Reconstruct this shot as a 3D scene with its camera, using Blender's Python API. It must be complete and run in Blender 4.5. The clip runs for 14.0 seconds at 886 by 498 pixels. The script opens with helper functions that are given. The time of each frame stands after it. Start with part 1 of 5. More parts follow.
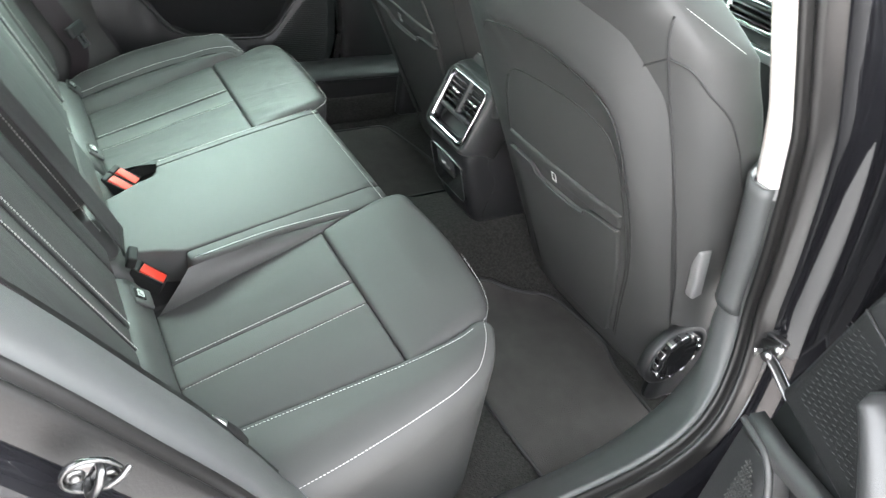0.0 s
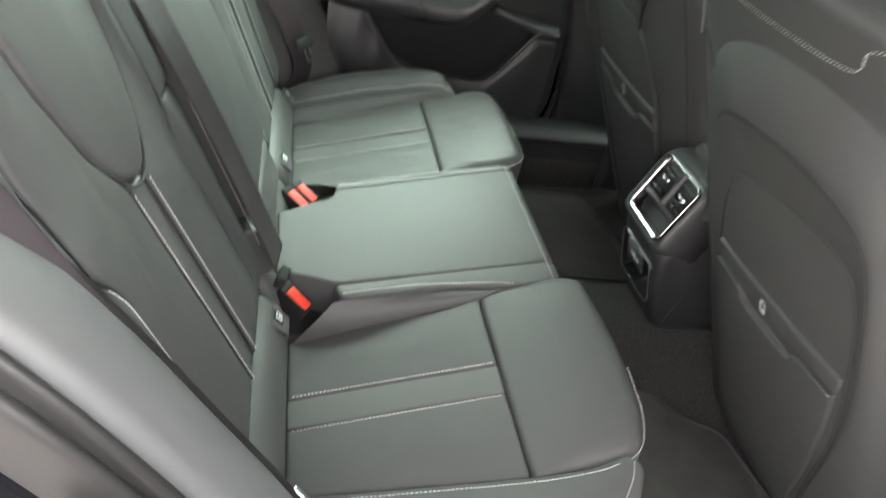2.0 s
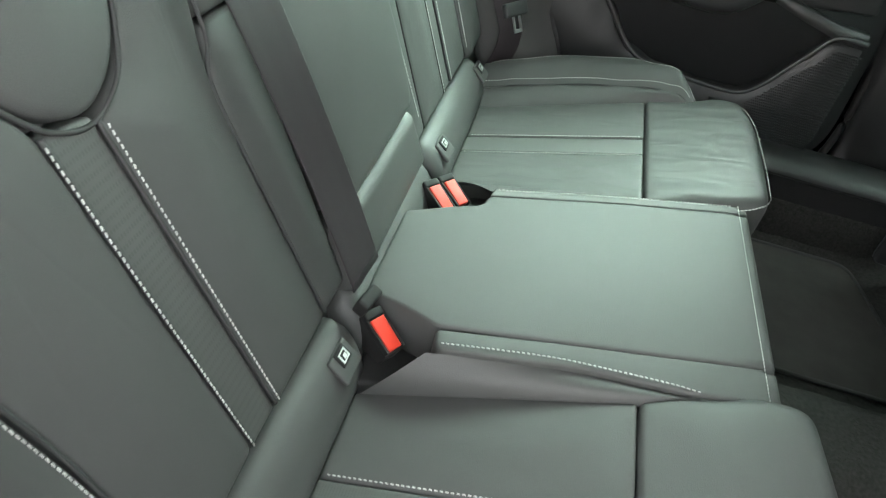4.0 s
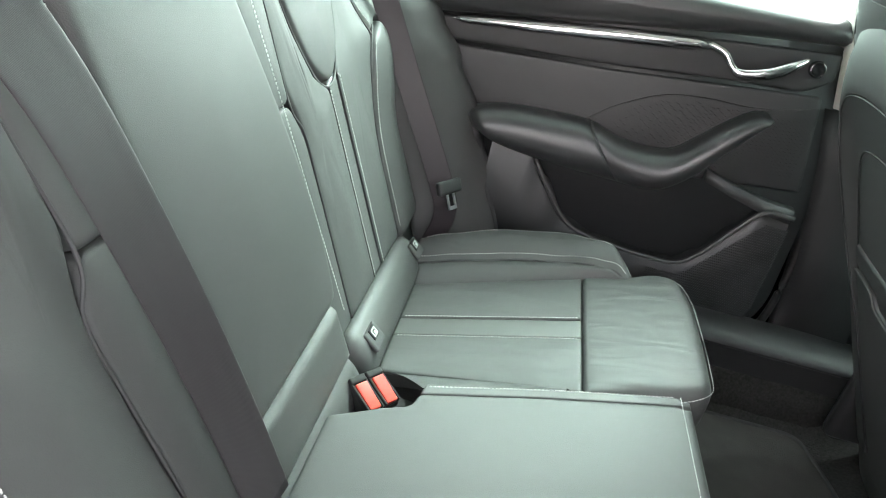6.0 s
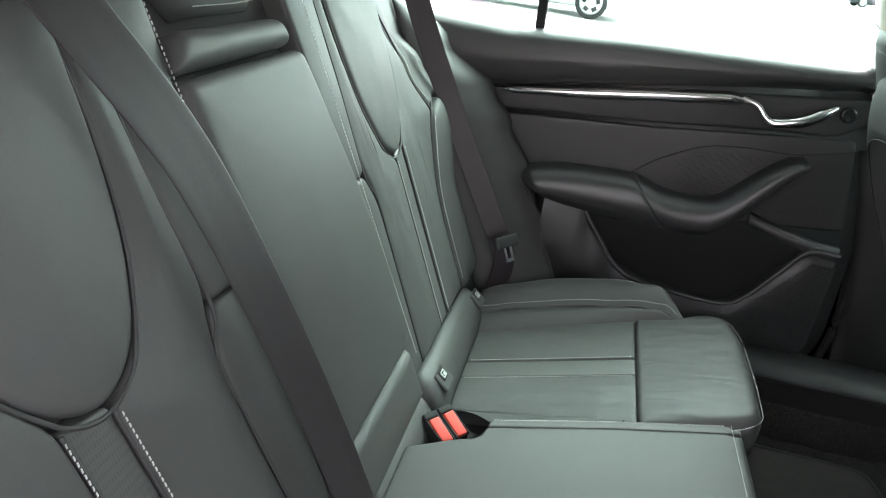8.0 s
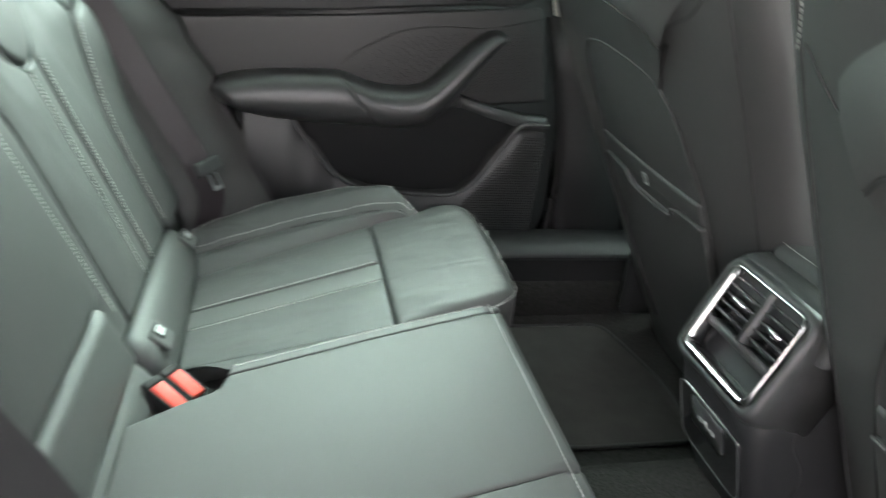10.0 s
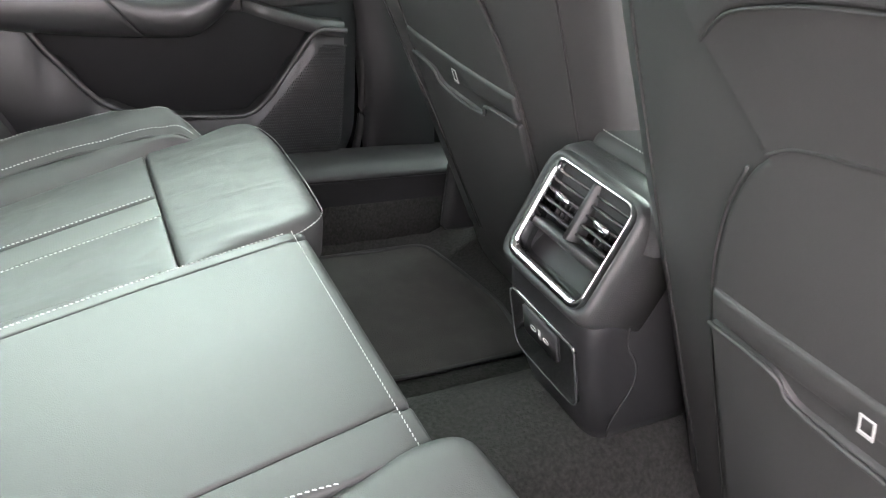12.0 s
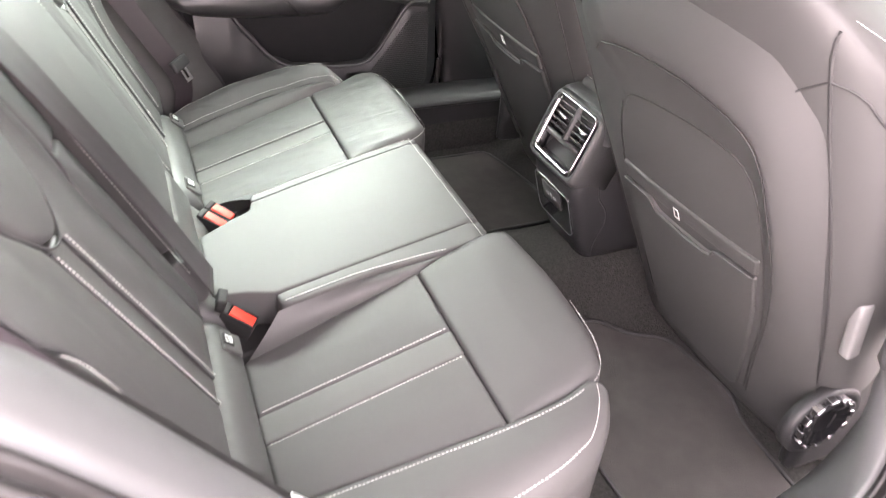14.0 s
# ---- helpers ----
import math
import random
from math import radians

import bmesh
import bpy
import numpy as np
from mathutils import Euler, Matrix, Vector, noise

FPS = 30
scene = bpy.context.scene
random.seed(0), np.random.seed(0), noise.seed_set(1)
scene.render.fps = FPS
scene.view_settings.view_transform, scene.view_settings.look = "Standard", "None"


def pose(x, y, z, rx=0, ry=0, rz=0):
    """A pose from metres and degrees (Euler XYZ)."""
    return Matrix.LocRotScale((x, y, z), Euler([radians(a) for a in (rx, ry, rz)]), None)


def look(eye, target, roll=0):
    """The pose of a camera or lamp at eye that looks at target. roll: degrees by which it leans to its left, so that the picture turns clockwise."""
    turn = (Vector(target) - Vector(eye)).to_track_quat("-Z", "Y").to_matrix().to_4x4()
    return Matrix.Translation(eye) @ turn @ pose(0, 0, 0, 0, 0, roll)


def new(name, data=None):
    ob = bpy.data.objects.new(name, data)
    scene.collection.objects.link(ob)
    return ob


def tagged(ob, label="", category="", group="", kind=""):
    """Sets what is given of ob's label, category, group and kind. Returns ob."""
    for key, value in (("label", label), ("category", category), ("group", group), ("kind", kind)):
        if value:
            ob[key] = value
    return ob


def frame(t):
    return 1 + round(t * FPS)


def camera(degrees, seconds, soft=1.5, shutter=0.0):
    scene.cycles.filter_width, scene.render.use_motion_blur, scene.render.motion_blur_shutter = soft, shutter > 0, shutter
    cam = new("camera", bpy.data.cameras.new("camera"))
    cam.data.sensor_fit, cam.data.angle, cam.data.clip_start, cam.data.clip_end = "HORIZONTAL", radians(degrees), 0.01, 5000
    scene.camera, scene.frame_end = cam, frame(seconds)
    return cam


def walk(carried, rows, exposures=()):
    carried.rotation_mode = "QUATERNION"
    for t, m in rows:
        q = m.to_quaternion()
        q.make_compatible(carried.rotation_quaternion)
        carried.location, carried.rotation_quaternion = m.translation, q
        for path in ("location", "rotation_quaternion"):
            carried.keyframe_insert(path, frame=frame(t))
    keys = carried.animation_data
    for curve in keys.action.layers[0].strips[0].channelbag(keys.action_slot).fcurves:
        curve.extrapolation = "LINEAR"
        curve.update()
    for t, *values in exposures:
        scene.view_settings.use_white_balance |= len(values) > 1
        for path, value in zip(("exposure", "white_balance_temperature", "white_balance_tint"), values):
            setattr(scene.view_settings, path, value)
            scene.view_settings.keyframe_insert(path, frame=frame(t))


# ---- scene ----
cam = camera(64.09, 14.0, soft=1.1, shutter=0.4)
# seconds, x ahead in the car, y to its left, z up, yaw, pitch, roll
PATH = [
    (0, -0.0301, -1.0362, 1.0083, -35.19, -36.28, 10.04),
    (0.5, 0.0050, -1.0541, 1.0197, -28.36, -36.68, 12.48),
    (1, 0.0015, -1.0719, 1.0537, -20.79, -30.80, 10.67),
    (1.5, 0.0131, -1.0463, 1.0450, -17.61, -28.80, 10.90),
    (2, 0.0272, -0.9331, 0.9684, -17.33, -34.88, 14.08),
    (2.2, 0.0264, -0.8821, 0.9310, -17.16, -37.33, 16.00),
    (4.3, 0.1724, -0.6066, 0.8337, 6.09, -39.21, 12.95),
    (4.5, 0.1738, -0.5717, 0.8495, 4.72, -35.26, 13.08),
    (5, 0.1702, -0.5341, 0.8684, 4.16, -29.79, 13.56),
    (5.5, 0.1704, -0.5413, 0.8690, 4.80, -28.66, 13.34),
    (6, 0.1682, -0.5637, 0.8723, 3.73, -27.94, 13.18),
    (6.5, 0.1603, -0.5918, 0.8847, 5.05, -26.20, 11.91),
    (7, 0.1660, -0.6267, 0.8996, 7.67, -23.86, 10.44),
    (7.2, 0.1698, -0.6406, 0.9041, 8.39, -23.35, 9.80),
    (9.3, 0.1900, -0.6740, 0.9120, 10.43, -26.60, 6.90),
    (9.5, 0.1862, -0.6543, 0.8843, 4.76, -26.34, 7.18),
    (10, 0.1971, -0.5598, 0.8017, -14.14, -25.52, 6.41),
    (10.5, 0.2309, -0.4936, 0.7380, -25.05, -25.33, 6.38),
    (11, 0.2591, -0.4497, 0.7014, -28.73, -27.60, 6.59),
    (11.5, 0.2630, -0.4481, 0.6999, -30.12, -28.34, 8.49),
    (12, 0.2582, -0.4795, 0.7344, -30.21, -29.09, 7.89),
    (12.5, 0.2331, -0.5437, 0.8007, -29.59, -29.99, 7.60),
    (13, 0.1597, -0.6608, 0.8787, -28.92, -33.84, 7.93),
    (13.5, 0.0776, -0.8138, 0.9553, -26.36, -35.08, 4.75),
    (14, 0.0141, -0.9490, 0.9820, -25.01, -35.90, 4.42),
]
EXPOSURES = [(0.0, 5.2, 6300, 9), (0.5, 5.35, 6400, 10), (1.0, 5.55, 6450, 11), (2.0, 4.9, 6700, 13), (4.3, 5.1, 6400, 4), (5.5, 5.4, 6300, 10), (6.5, 5.1, 6500, 14), (7.2, 4.55, 6400, 17), (9.5, 4.47, 6400, 9), (10.0, 5.05, 6450, 12), (11.0, 5.75, 6500, 19), (12.5, 5.7, 6600, 21), (13.0, 5.8, 6700, 25), (13.5, 5.95, 6900, 28), (14.0, 5.9, 7000, 31)]


def eye_pose(x, y, z, yaw, pitch, roll):
    return pose(x, y, z, 0, 0, yaw) @ pose(0, 0, 0, 90 + pitch) @ pose(0, 0, 0, 0, 0, roll)


walk(cam, [(t, eye_pose(*rest)) for t, *rest in PATH], EXPOSURES)

# ---- light ----
world = bpy.data.worlds.new("overcast_sky")
scene.world = world
world.use_nodes = True
wn = world.node_tree.nodes
sky = wn.new("ShaderNodeTexSky")
sky.sky_type = "NISHITA"
sky.sun_disc = False
sky.sun_elevation = radians(51)
sky.sun_rotation = radians(22)
sky.dust_density = 4.0
wn["Background"].inputs["Strength"].default_value = 0.155
cloud = wn.new("ShaderNodeHueSaturation")
cloud.inputs["Saturation"].default_value = 0.05
world.node_tree.links.new(sky.outputs[0], cloud.inputs["Color"])
world.node_tree.links.new(cloud.outputs[0], wn["Background"].inputs["Color"])
sun = new("sun", bpy.data.lights.new("sun", "SUN"))
sun.data.energy = 0.22
sun.data.angle = radians(80)
sun.data.color = (1.0, 0.96, 0.9)
sun.matrix_world = look((0.9, 2.2, 2.9), (0, 0, 0))


# ---- materials ----
def material(name, color, rough=0.5, metal=0.0, bump=0.0, scale=200.0, vary=0.15, grain="noise", coat=0.0, spec=0.5, stretch=(1, 1, 1), wear=6.0, crease=0.0):
    m = bpy.data.materials.new(name)
    m.use_nodes = True
    nt = m.node_tree
    b = nt.nodes["Principled BSDF"]
    b.inputs["Roughness"].default_value = rough
    b.inputs["Metallic"].default_value = metal
    b.inputs["Coat Weight"].default_value = coat
    b.inputs["Specular IOR Level"].default_value = spec
    tc = nt.nodes.new("ShaderNodeTexCoord")
    mp = nt.nodes.new("ShaderNodeMapping")
    mp.inputs["Scale"].default_value = stretch
    nt.links.new(tc.outputs["Object"], mp.inputs["Vector"])
    big = nt.nodes.new("ShaderNodeTexNoise")
    big.inputs["Scale"].default_value = wear
    big.inputs["Detail"].default_value = 5.0
    nt.links.new(mp.outputs[0], big.inputs["Vector"])
    ramp = nt.nodes.new("ShaderNodeMix")
    ramp.data_type = "RGBA"
    ramp.inputs[6].default_value = (*[c * (1 - vary) for c in color], 1)
    ramp.inputs[7].default_value = (*[min(1, c * (1 + vary)) for c in color], 1)
    nt.links.new(big.outputs["Fac"], ramp.inputs[0])
    nt.links.new(ramp.outputs[2], b.inputs["Base Color"])
    rr = nt.nodes.new("ShaderNodeMapRange")
    rr.inputs["To Min"].default_value = max(0.02, rough - 0.08)
    rr.inputs["To Max"].default_value = min(1, rough + 0.08)
    nt.links.new(big.outputs["Fac"], rr.inputs["Value"])
    if metal < 0.9 and rough > 0.15:
        nt.links.new(rr.outputs[0], b.inputs["Roughness"])
    if bump:
        if grain == "cells":
            fine = nt.nodes.new("ShaderNodeTexVoronoi")
            fine.feature = "DISTANCE_TO_EDGE"
            out = fine.outputs["Distance"]
        elif grain == "dots":
            fine = nt.nodes.new("ShaderNodeTexVoronoi")
            fine.voronoi_dimensions = "2D"
            fine.inputs["Randomness"].default_value = 0.0
            hole = nt.nodes.new("ShaderNodeMapRange")
            hole.inputs["From Min"].default_value, hole.inputs["From Max"].default_value = 0.16, 0.34
            nt.links.new(fine.outputs["Distance"], hole.inputs["Value"])
            out = hole.outputs[0]
            ink = nt.nodes.new("ShaderNodeMix")
            ink.data_type = "RGBA"
            ink.inputs[6].default_value = (*[c * 0.72 for c in color], 1)
            nt.links.new(out, ink.inputs[0])
            nt.links.new(ramp.outputs[2], ink.inputs[7])
            nt.links.new(ink.outputs[2], b.inputs["Base Color"])
        elif grain == "weave":
            fine = nt.nodes.new("ShaderNodeTexWave")
            fine.wave_type = "BANDS"
            fine.bands_direction = "DIAGONAL"
            out = fine.outputs["Fac"]
        else:
            fine = nt.nodes.new("ShaderNodeTexNoise")
            fine.inputs["Detail"].default_value = 3.0
            out = fine.outputs["Fac"]
        fine.inputs["Scale"].default_value = scale
        nt.links.new(mp.outputs[0], fine.inputs["Vector"])
        bp = nt.nodes.new("ShaderNodeBump")
        bp.inputs["Strength"].default_value = bump
        bp.inputs["Distance"].default_value = 0.002
        nt.links.new(out, bp.inputs["Height"])
        nt.links.new(bp.outputs[0], b.inputs["Normal"])
        if crease:
            turn = nt.nodes.new("ShaderNodeMapping")
            turn.inputs["Rotation"].default_value = (0, 0, 0.6)
            turn.inputs["Scale"].default_value = (9.0, 26.0, 9.0)
            nt.links.new(tc.outputs["Object"], turn.inputs["Vector"])
            fold = nt.nodes.new("ShaderNodeTexNoise")
            fold.inputs["Scale"].default_value = 1.0
            fold.inputs["Detail"].default_value = 1.5
            fold.inputs["Distortion"].default_value = 0.6
            nt.links.new(turn.outputs[0], fold.inputs["Vector"])
            soft = nt.nodes.new("ShaderNodeBump")
            soft.inputs["Strength"].default_value = crease
            soft.inputs["Distance"].default_value = 0.012
            nt.links.new(fold.outputs["Fac"], soft.inputs["Height"])
            nt.links.new(soft.outputs[0], bp.inputs["Normal"])
    return m


LEATHER = material("black_leather", (0.044, 0.0445, 0.0435), 0.57, bump=0.12, scale=620, grain="cells", vary=0.12, wear=3.0, spec=0.35)
CREASED = material("creased_black_leather", (0.044, 0.0445, 0.0435), 0.57, bump=0.12, scale=620, grain="cells", vary=0.12, wear=3.0, spec=0.35, crease=0.34)
PERFORATED = material("perforated_leather", (0.050, 0.051, 0.049), 0.55, bump=0.08, scale=360, grain="dots", vary=0.12)
# near-black: the shade inside seams and grooves is put into this colour
SEAM_SHADE = material("seam_shade", (0.02, 0.02, 0.02), 0.7)
THREAD = material("pale_thread", (0.42, 0.42, 0.40), 0.75, spec=0.2)
PLASTIC = material("charcoal_plastic", (0.017, 0.0173, 0.018), 0.5, bump=0.15, scale=900, vary=0.12, spec=0.4)
SOFT_PLASTIC = material("soft_touch_plastic", (0.013, 0.0134, 0.0138), 0.44, bump=0.18, scale=700, grain="cells", vary=0.12)
ARM_PAD = material("padded_black_vinyl", (0.024, 0.0245, 0.025), 0.4, bump=0.15, scale=700, grain="cells", vary=0.1, spec=0.6)
GREY_PLASTIC = material("grey_pillar_plastic", (0.072, 0.0745, 0.0745), 0.46, bump=0.12, scale=900, vary=0.1)
CONSOLE_GREY = material("grained_console_plastic", (0.034, 0.035, 0.035), 0.42, bump=0.25, scale=520, grain="cells", vary=0.12)
SATIN_GREY = material("satin_grey_plastic", (0.14, 0.14, 0.14), 0.4, vary=0.05)
PALE_TRIM = material("pale_pillar_trim", (0.72, 0.68, 0.63), 0.6, bump=0.1, scale=900, vary=0.05)
HEADLINER = material("pale_headliner_cloth", (0.55, 0.53, 0.50), 0.9, bump=0.3, scale=900, vary=0.06)
CARPET = material("dark_carpet", (0.027, 0.0265, 0.025), 0.95, bump=1.0, scale=260, vary=0.85, wear=190.0, spec=0.1)
MAT = material("dark_mat_pile", (0.050, 0.047, 0.045), 0.95, bump=0.9, scale=650, vary=0.3, wear=26.0, spec=0.1)
MAT_EDGE = material("black_mat_binding", (0.02, 0.02, 0.02), 0.7, bump=0.3, scale=900)
CHROME = material("chrome", (0.66, 0.66, 0.67), 0.12, metal=1.0, vary=0.03)
SATIN = material("satin_metal", (0.6, 0.6, 0.62), 0.28, metal=1.0, vary=0.05)
STEEL = material("worn_steel", (0.5, 0.5, 0.5), 0.3, metal=1.0, bump=0.2, scale=80, vary=0.2)
DARK_STEEL = material("oiled_steel", (0.12, 0.12, 0.12), 0.32, metal=1.0, bump=0.2, scale=80, vary=0.3)
GLOSS_BLACK = material("gloss_black", (0.012, 0.012, 0.013), 0.06, coat=1.0, vary=0.1)
PAINT = material("black_car_paint", (0.006, 0.006, 0.007), 0.05, vary=0.2, spec=0.34)
RUBBER = material("black_rubber", (0.011, 0.0105, 0.0102), 0.40, bump=0.1, scale=300, vary=0.2, spec=0.45)
RED = material("red_plastic", (0.50, 0.035, 0.02), 0.5, vary=0.1, spec=0.25)
HOUSING = material("matt_black_plastic", (0.012, 0.012, 0.012), 0.7, vary=0.1, spec=0.2)
WEBBING = material("dark_webbing", (0.021, 0.0172, 0.0192), 0.45, bump=0.10, scale=420, grain="weave", vary=0.2, spec=0.3, stretch=(0.3, 1.0, 1.4))
ICON = material("pale_print", (0.5, 0.51, 0.5), 0.6)
SLAT = material("satin_black_slat", (0.035, 0.035, 0.036), 0.24, vary=0.1, spec=0.6)
VENT_DARK = material("vent_black", (0.01, 0.01, 0.011), 0.35, vary=0.1)
TARMAC = material("pale_tarmac", (0.24, 0.235, 0.23), 0.9, bump=0.6, scale=60, vary=0.2)
PLASTER = material("grey_render", (0.30, 0.27, 0.255), 0.9, bump=0.4, scale=40, vary=0.15, wear=1.5)
WHITE_PAINT = material("white_car_paint", (0.75, 0.75, 0.74), 0.15, coat=1.0, vary=0.04)
DARK_PAINT = material("dark_car_paint", (0.03, 0.035, 0.04), 0.15, coat=1.0)
TYRE = material("tyre_rubber", (0.02, 0.02, 0.02), 0.8)
DARK_GLASS = material("dark_glass", (0.01, 0.012, 0.012), 0.05)


def tinted(name, tint):
    g = bpy.data.materials.new(name)
    g.use_nodes = True
    gn = g.node_tree
    gn.nodes.remove(gn.nodes["Principled BSDF"])
    g_clear = gn.nodes.new("ShaderNodeBsdfTransparent")
    g_clear.inputs["Color"].default_value = tint
    g_gloss = gn.nodes.new("ShaderNodeBsdfGlossy")
    g_gloss.inputs["Roughness"].default_value = 0.02
    g_mix = gn.nodes.new("ShaderNodeMixShader")
    g_mix.inputs[0].default_value = 0.07
    gn.links.new(g_clear.outputs[0], g_mix.inputs[1])
    gn.links.new(g_gloss.outputs[0], g_mix.inputs[2])
    gn.links.new(g_mix.outputs[0], gn.nodes["Material Output"].inputs["Surface"])
    return g


GLASS = tinted("green_tinted_glass", (0.67, 0.775, 0.73, 1))
REAR_GLASS = tinted("tinted_tailgate_glass", (0.66, 0.78, 0.73, 1))


# ---- builders ----
def thing(name, label, category, group="", kind="", at=(0, 0, 0)):
    ob = new(name)
    ob.empty_display_size = 0.05
    ob.location = at
    return tagged(ob, label, category, group, kind)


def part(name, bm, mat, parent=None, label="", smooth=True, bevel=0.0):
    me = bpy.data.meshes.new(name)
    if isinstance(bm, tuple):
        me.from_pydata([tuple(v) for v in bm[0]], [], bm[1])
        me.update()
        tmp = bmesh.new()
        tmp.from_mesh(me)
        bmesh.ops.recalc_face_normals(tmp, faces=tmp.faces)
        tmp.to_mesh(me)
        tmp.free()
    else:
        bmesh.ops.recalc_face_normals(bm, faces=bm.faces)
        bm.to_mesh(me)
        bm.free()
    if smooth:
        for p in me.polygons:
            p.use_smooth = True
    me.materials.append(mat)
    ob = new(name, me)
    if parent is not None:
        ob.parent = parent
        root = parent
        off = Vector((0, 0, 0))
        while root is not None:
            off += root.location
            root = root.parent
        ob.matrix_parent_inverse = Matrix.Translation(-off) if parent.parent is None else Matrix.Identity(4)
    if bevel:
        mod = ob.modifiers.new("bevel", "BEVEL")
        mod.width, mod.segments, mod.limit_method, mod.angle_limit = bevel, 3, "ANGLE", radians(35)
    if label:
        tagged(ob, label)
    return ob


def structure(ob, label, category):
    return tagged(ob, label, category, kind="structure")


def rounded(points, radius=0.015, steps=5, per=0.02):
    """A closed outline with rounded corners, its long sides cut into short pieces."""
    out = []
    n = len(points)
    pts = [Vector((p[0], p[1])) for p in points]
    rad = [p[2] if len(p) > 2 else radius for p in points]
    for i in range(n):
        a, b, c = pts[i - 1], pts[i], pts[(i + 1) % n]
        ra = min(rad[i], 0.49 * (a - b).length, 0.49 * (c - b).length)
        p, q = b + (a - b).normalized() * ra, b + (c - b).normalized() * ra
        if out:
            last = out[-1]
            k = int((p - last).length / per)
            out += [last.lerp(p, j / (k + 1)) for j in range(1, k + 1)]
        for j in range(steps + 1):
            t = j / steps
            out.append(p * (1 - t) ** 2 + b * 2 * t * (1 - t) + q * t * t)
    last, p = out[-1], out[0]
    k = int((p - last).length / per)
    out += [last.lerp(p, j / (k + 1)) for j in range(1, k + 1)]
    return out


def edge_distance(q, line):
    a = np.array(line)
    b = np.roll(a, -1, axis=0)
    d = b - a
    l2 = (d * d).sum(1) + 1e-12
    out = np.empty(len(q))
    for i, p in enumerate(q):
        t = np.clip(((p - a) * d).sum(1) / l2, 0, 1)
        out[i] = np.sqrt((((a + d * t[:, None]) - p) ** 2).sum(1).min())
    return out


RINGS = (1.0, 0.992, 0.98, 0.965, 0.945, 0.92, 0.88, 0.82, 0.74, 0.63, 0.5, 0.36, 0.2)


def pillow(points, surf, r=0.012, skirt=0.02, crown=0.004, radius=0.015, wrinkle=0.0, centre=None, extra=None, per=0.02):
    """An upholstered panel: its outline in the plane of surf(u, v, h), edges rolled over by r, sides down by skirt."""
    line = rounded(points, radius, per=per)
    base = np.array([(p.x, p.y) for p in line])
    c = np.array(centre) if centre else base.mean(0)
    n = len(line)
    uv = [base] + [c + (base - c) * k for k in RINGS]
    flat = np.concatenate(uv + [c[None]])
    dist = edge_distance(flat, base)
    top = dist.max()
    r = np.array([r(u, v) for u, v in flat]) if callable(r) else np.full(len(flat), r)
    h = -r * (1 - np.sqrt(np.clip(1 - (1 - np.clip(dist, 0, r) / r) ** 2, 0, 1))) + crown * np.clip(dist / top, 0, 1) ** 0.6
    h[:n] = -skirt - r[:n]
    verts = []
    for i, (u, v) in enumerate(flat):
        k = h[i]
        if wrinkle and i >= n:
            k += wrinkle * min(1, dist[i] / 0.03) * noise.noise((u * 16, v * 34, 0.3)) + 0.5 * wrinkle * noise.noise((u * 50, v * 18, 5.0)) * min(1, dist[i] / 0.02)
        if extra and i >= n:
            k += extra(u, v)
        verts.append(surf(u, v, k))
    faces = []
    rows = len(RINGS) + 1
    for j in range(rows - 1):
        for i in range(n):
            a, b = j * n + i, j * n + (i + 1) % n
            faces.append((a, b, b + n, a + n))
    last = (rows - 1) * n
    faces += [(last + i, last + (i + 1) % n, rows * n) for i in range(n)]
    return verts, faces


def smooth_line(points, n=40):
    """Catmull-Rom through 3D points."""
    p = [Vector(q) for q in points]
    p = [p[0] * 2 - p[1]] + p + [p[-1] * 2 - p[-2]]
    out = []
    segs = len(p) - 3
    for i in range(n):
        f = i / (n - 1) * segs
        k = min(int(f), segs - 1)
        t = f - k
        a, b, c, d = p[k:k + 4]
        out.append(0.5 * ((2 * b) + (c - a) * t + (2 * a - 5 * b + 4 * c - d) * t * t + (3 * b - a - 3 * c + d) * t ** 3))
    return out


def drape(mesh, points, way=(0, 0, -1), lift=0.0, n=60):
    """A line through the points, laid onto a panel along a direction."""
    v = np.array([tuple(p) for p in mesh[0]])
    tri = np.array([t for f in mesh[1] if len(f) < 8 for t in ([f[:3]] if len(f) == 3 else [(f[0], f[1], f[2]), (f[0], f[2], f[3])])])
    a, e1, e2 = v[tri[:, 0]], v[tri[:, 1]] - v[tri[:, 0]], v[tri[:, 2]] - v[tri[:, 0]]
    w = np.array(Vector(way).normalized())
    h = np.cross(w, e2)
    det = (e1 * h).sum(1)
    ok = np.abs(det) > 1e-14
    inv = 1 / np.where(ok, det, 1)
    out = []
    for p in smooth_line(points, n):
        s = np.array(p) - w * 0.3 - a
        u = (s * h).sum(1) * inv
        q = np.cross(s, e1)
        k = q @ w * inv
        t = (e2 * q).sum(1) * inv
        good = ok & (u >= -1e-6) & (k >= -1e-6) & (u + k <= 1 + 1e-6) & (t > 0)
        if good.any():
            out.append(Vector(np.array(p) + w * (t[good].min() - 0.3 - lift)))
    return out


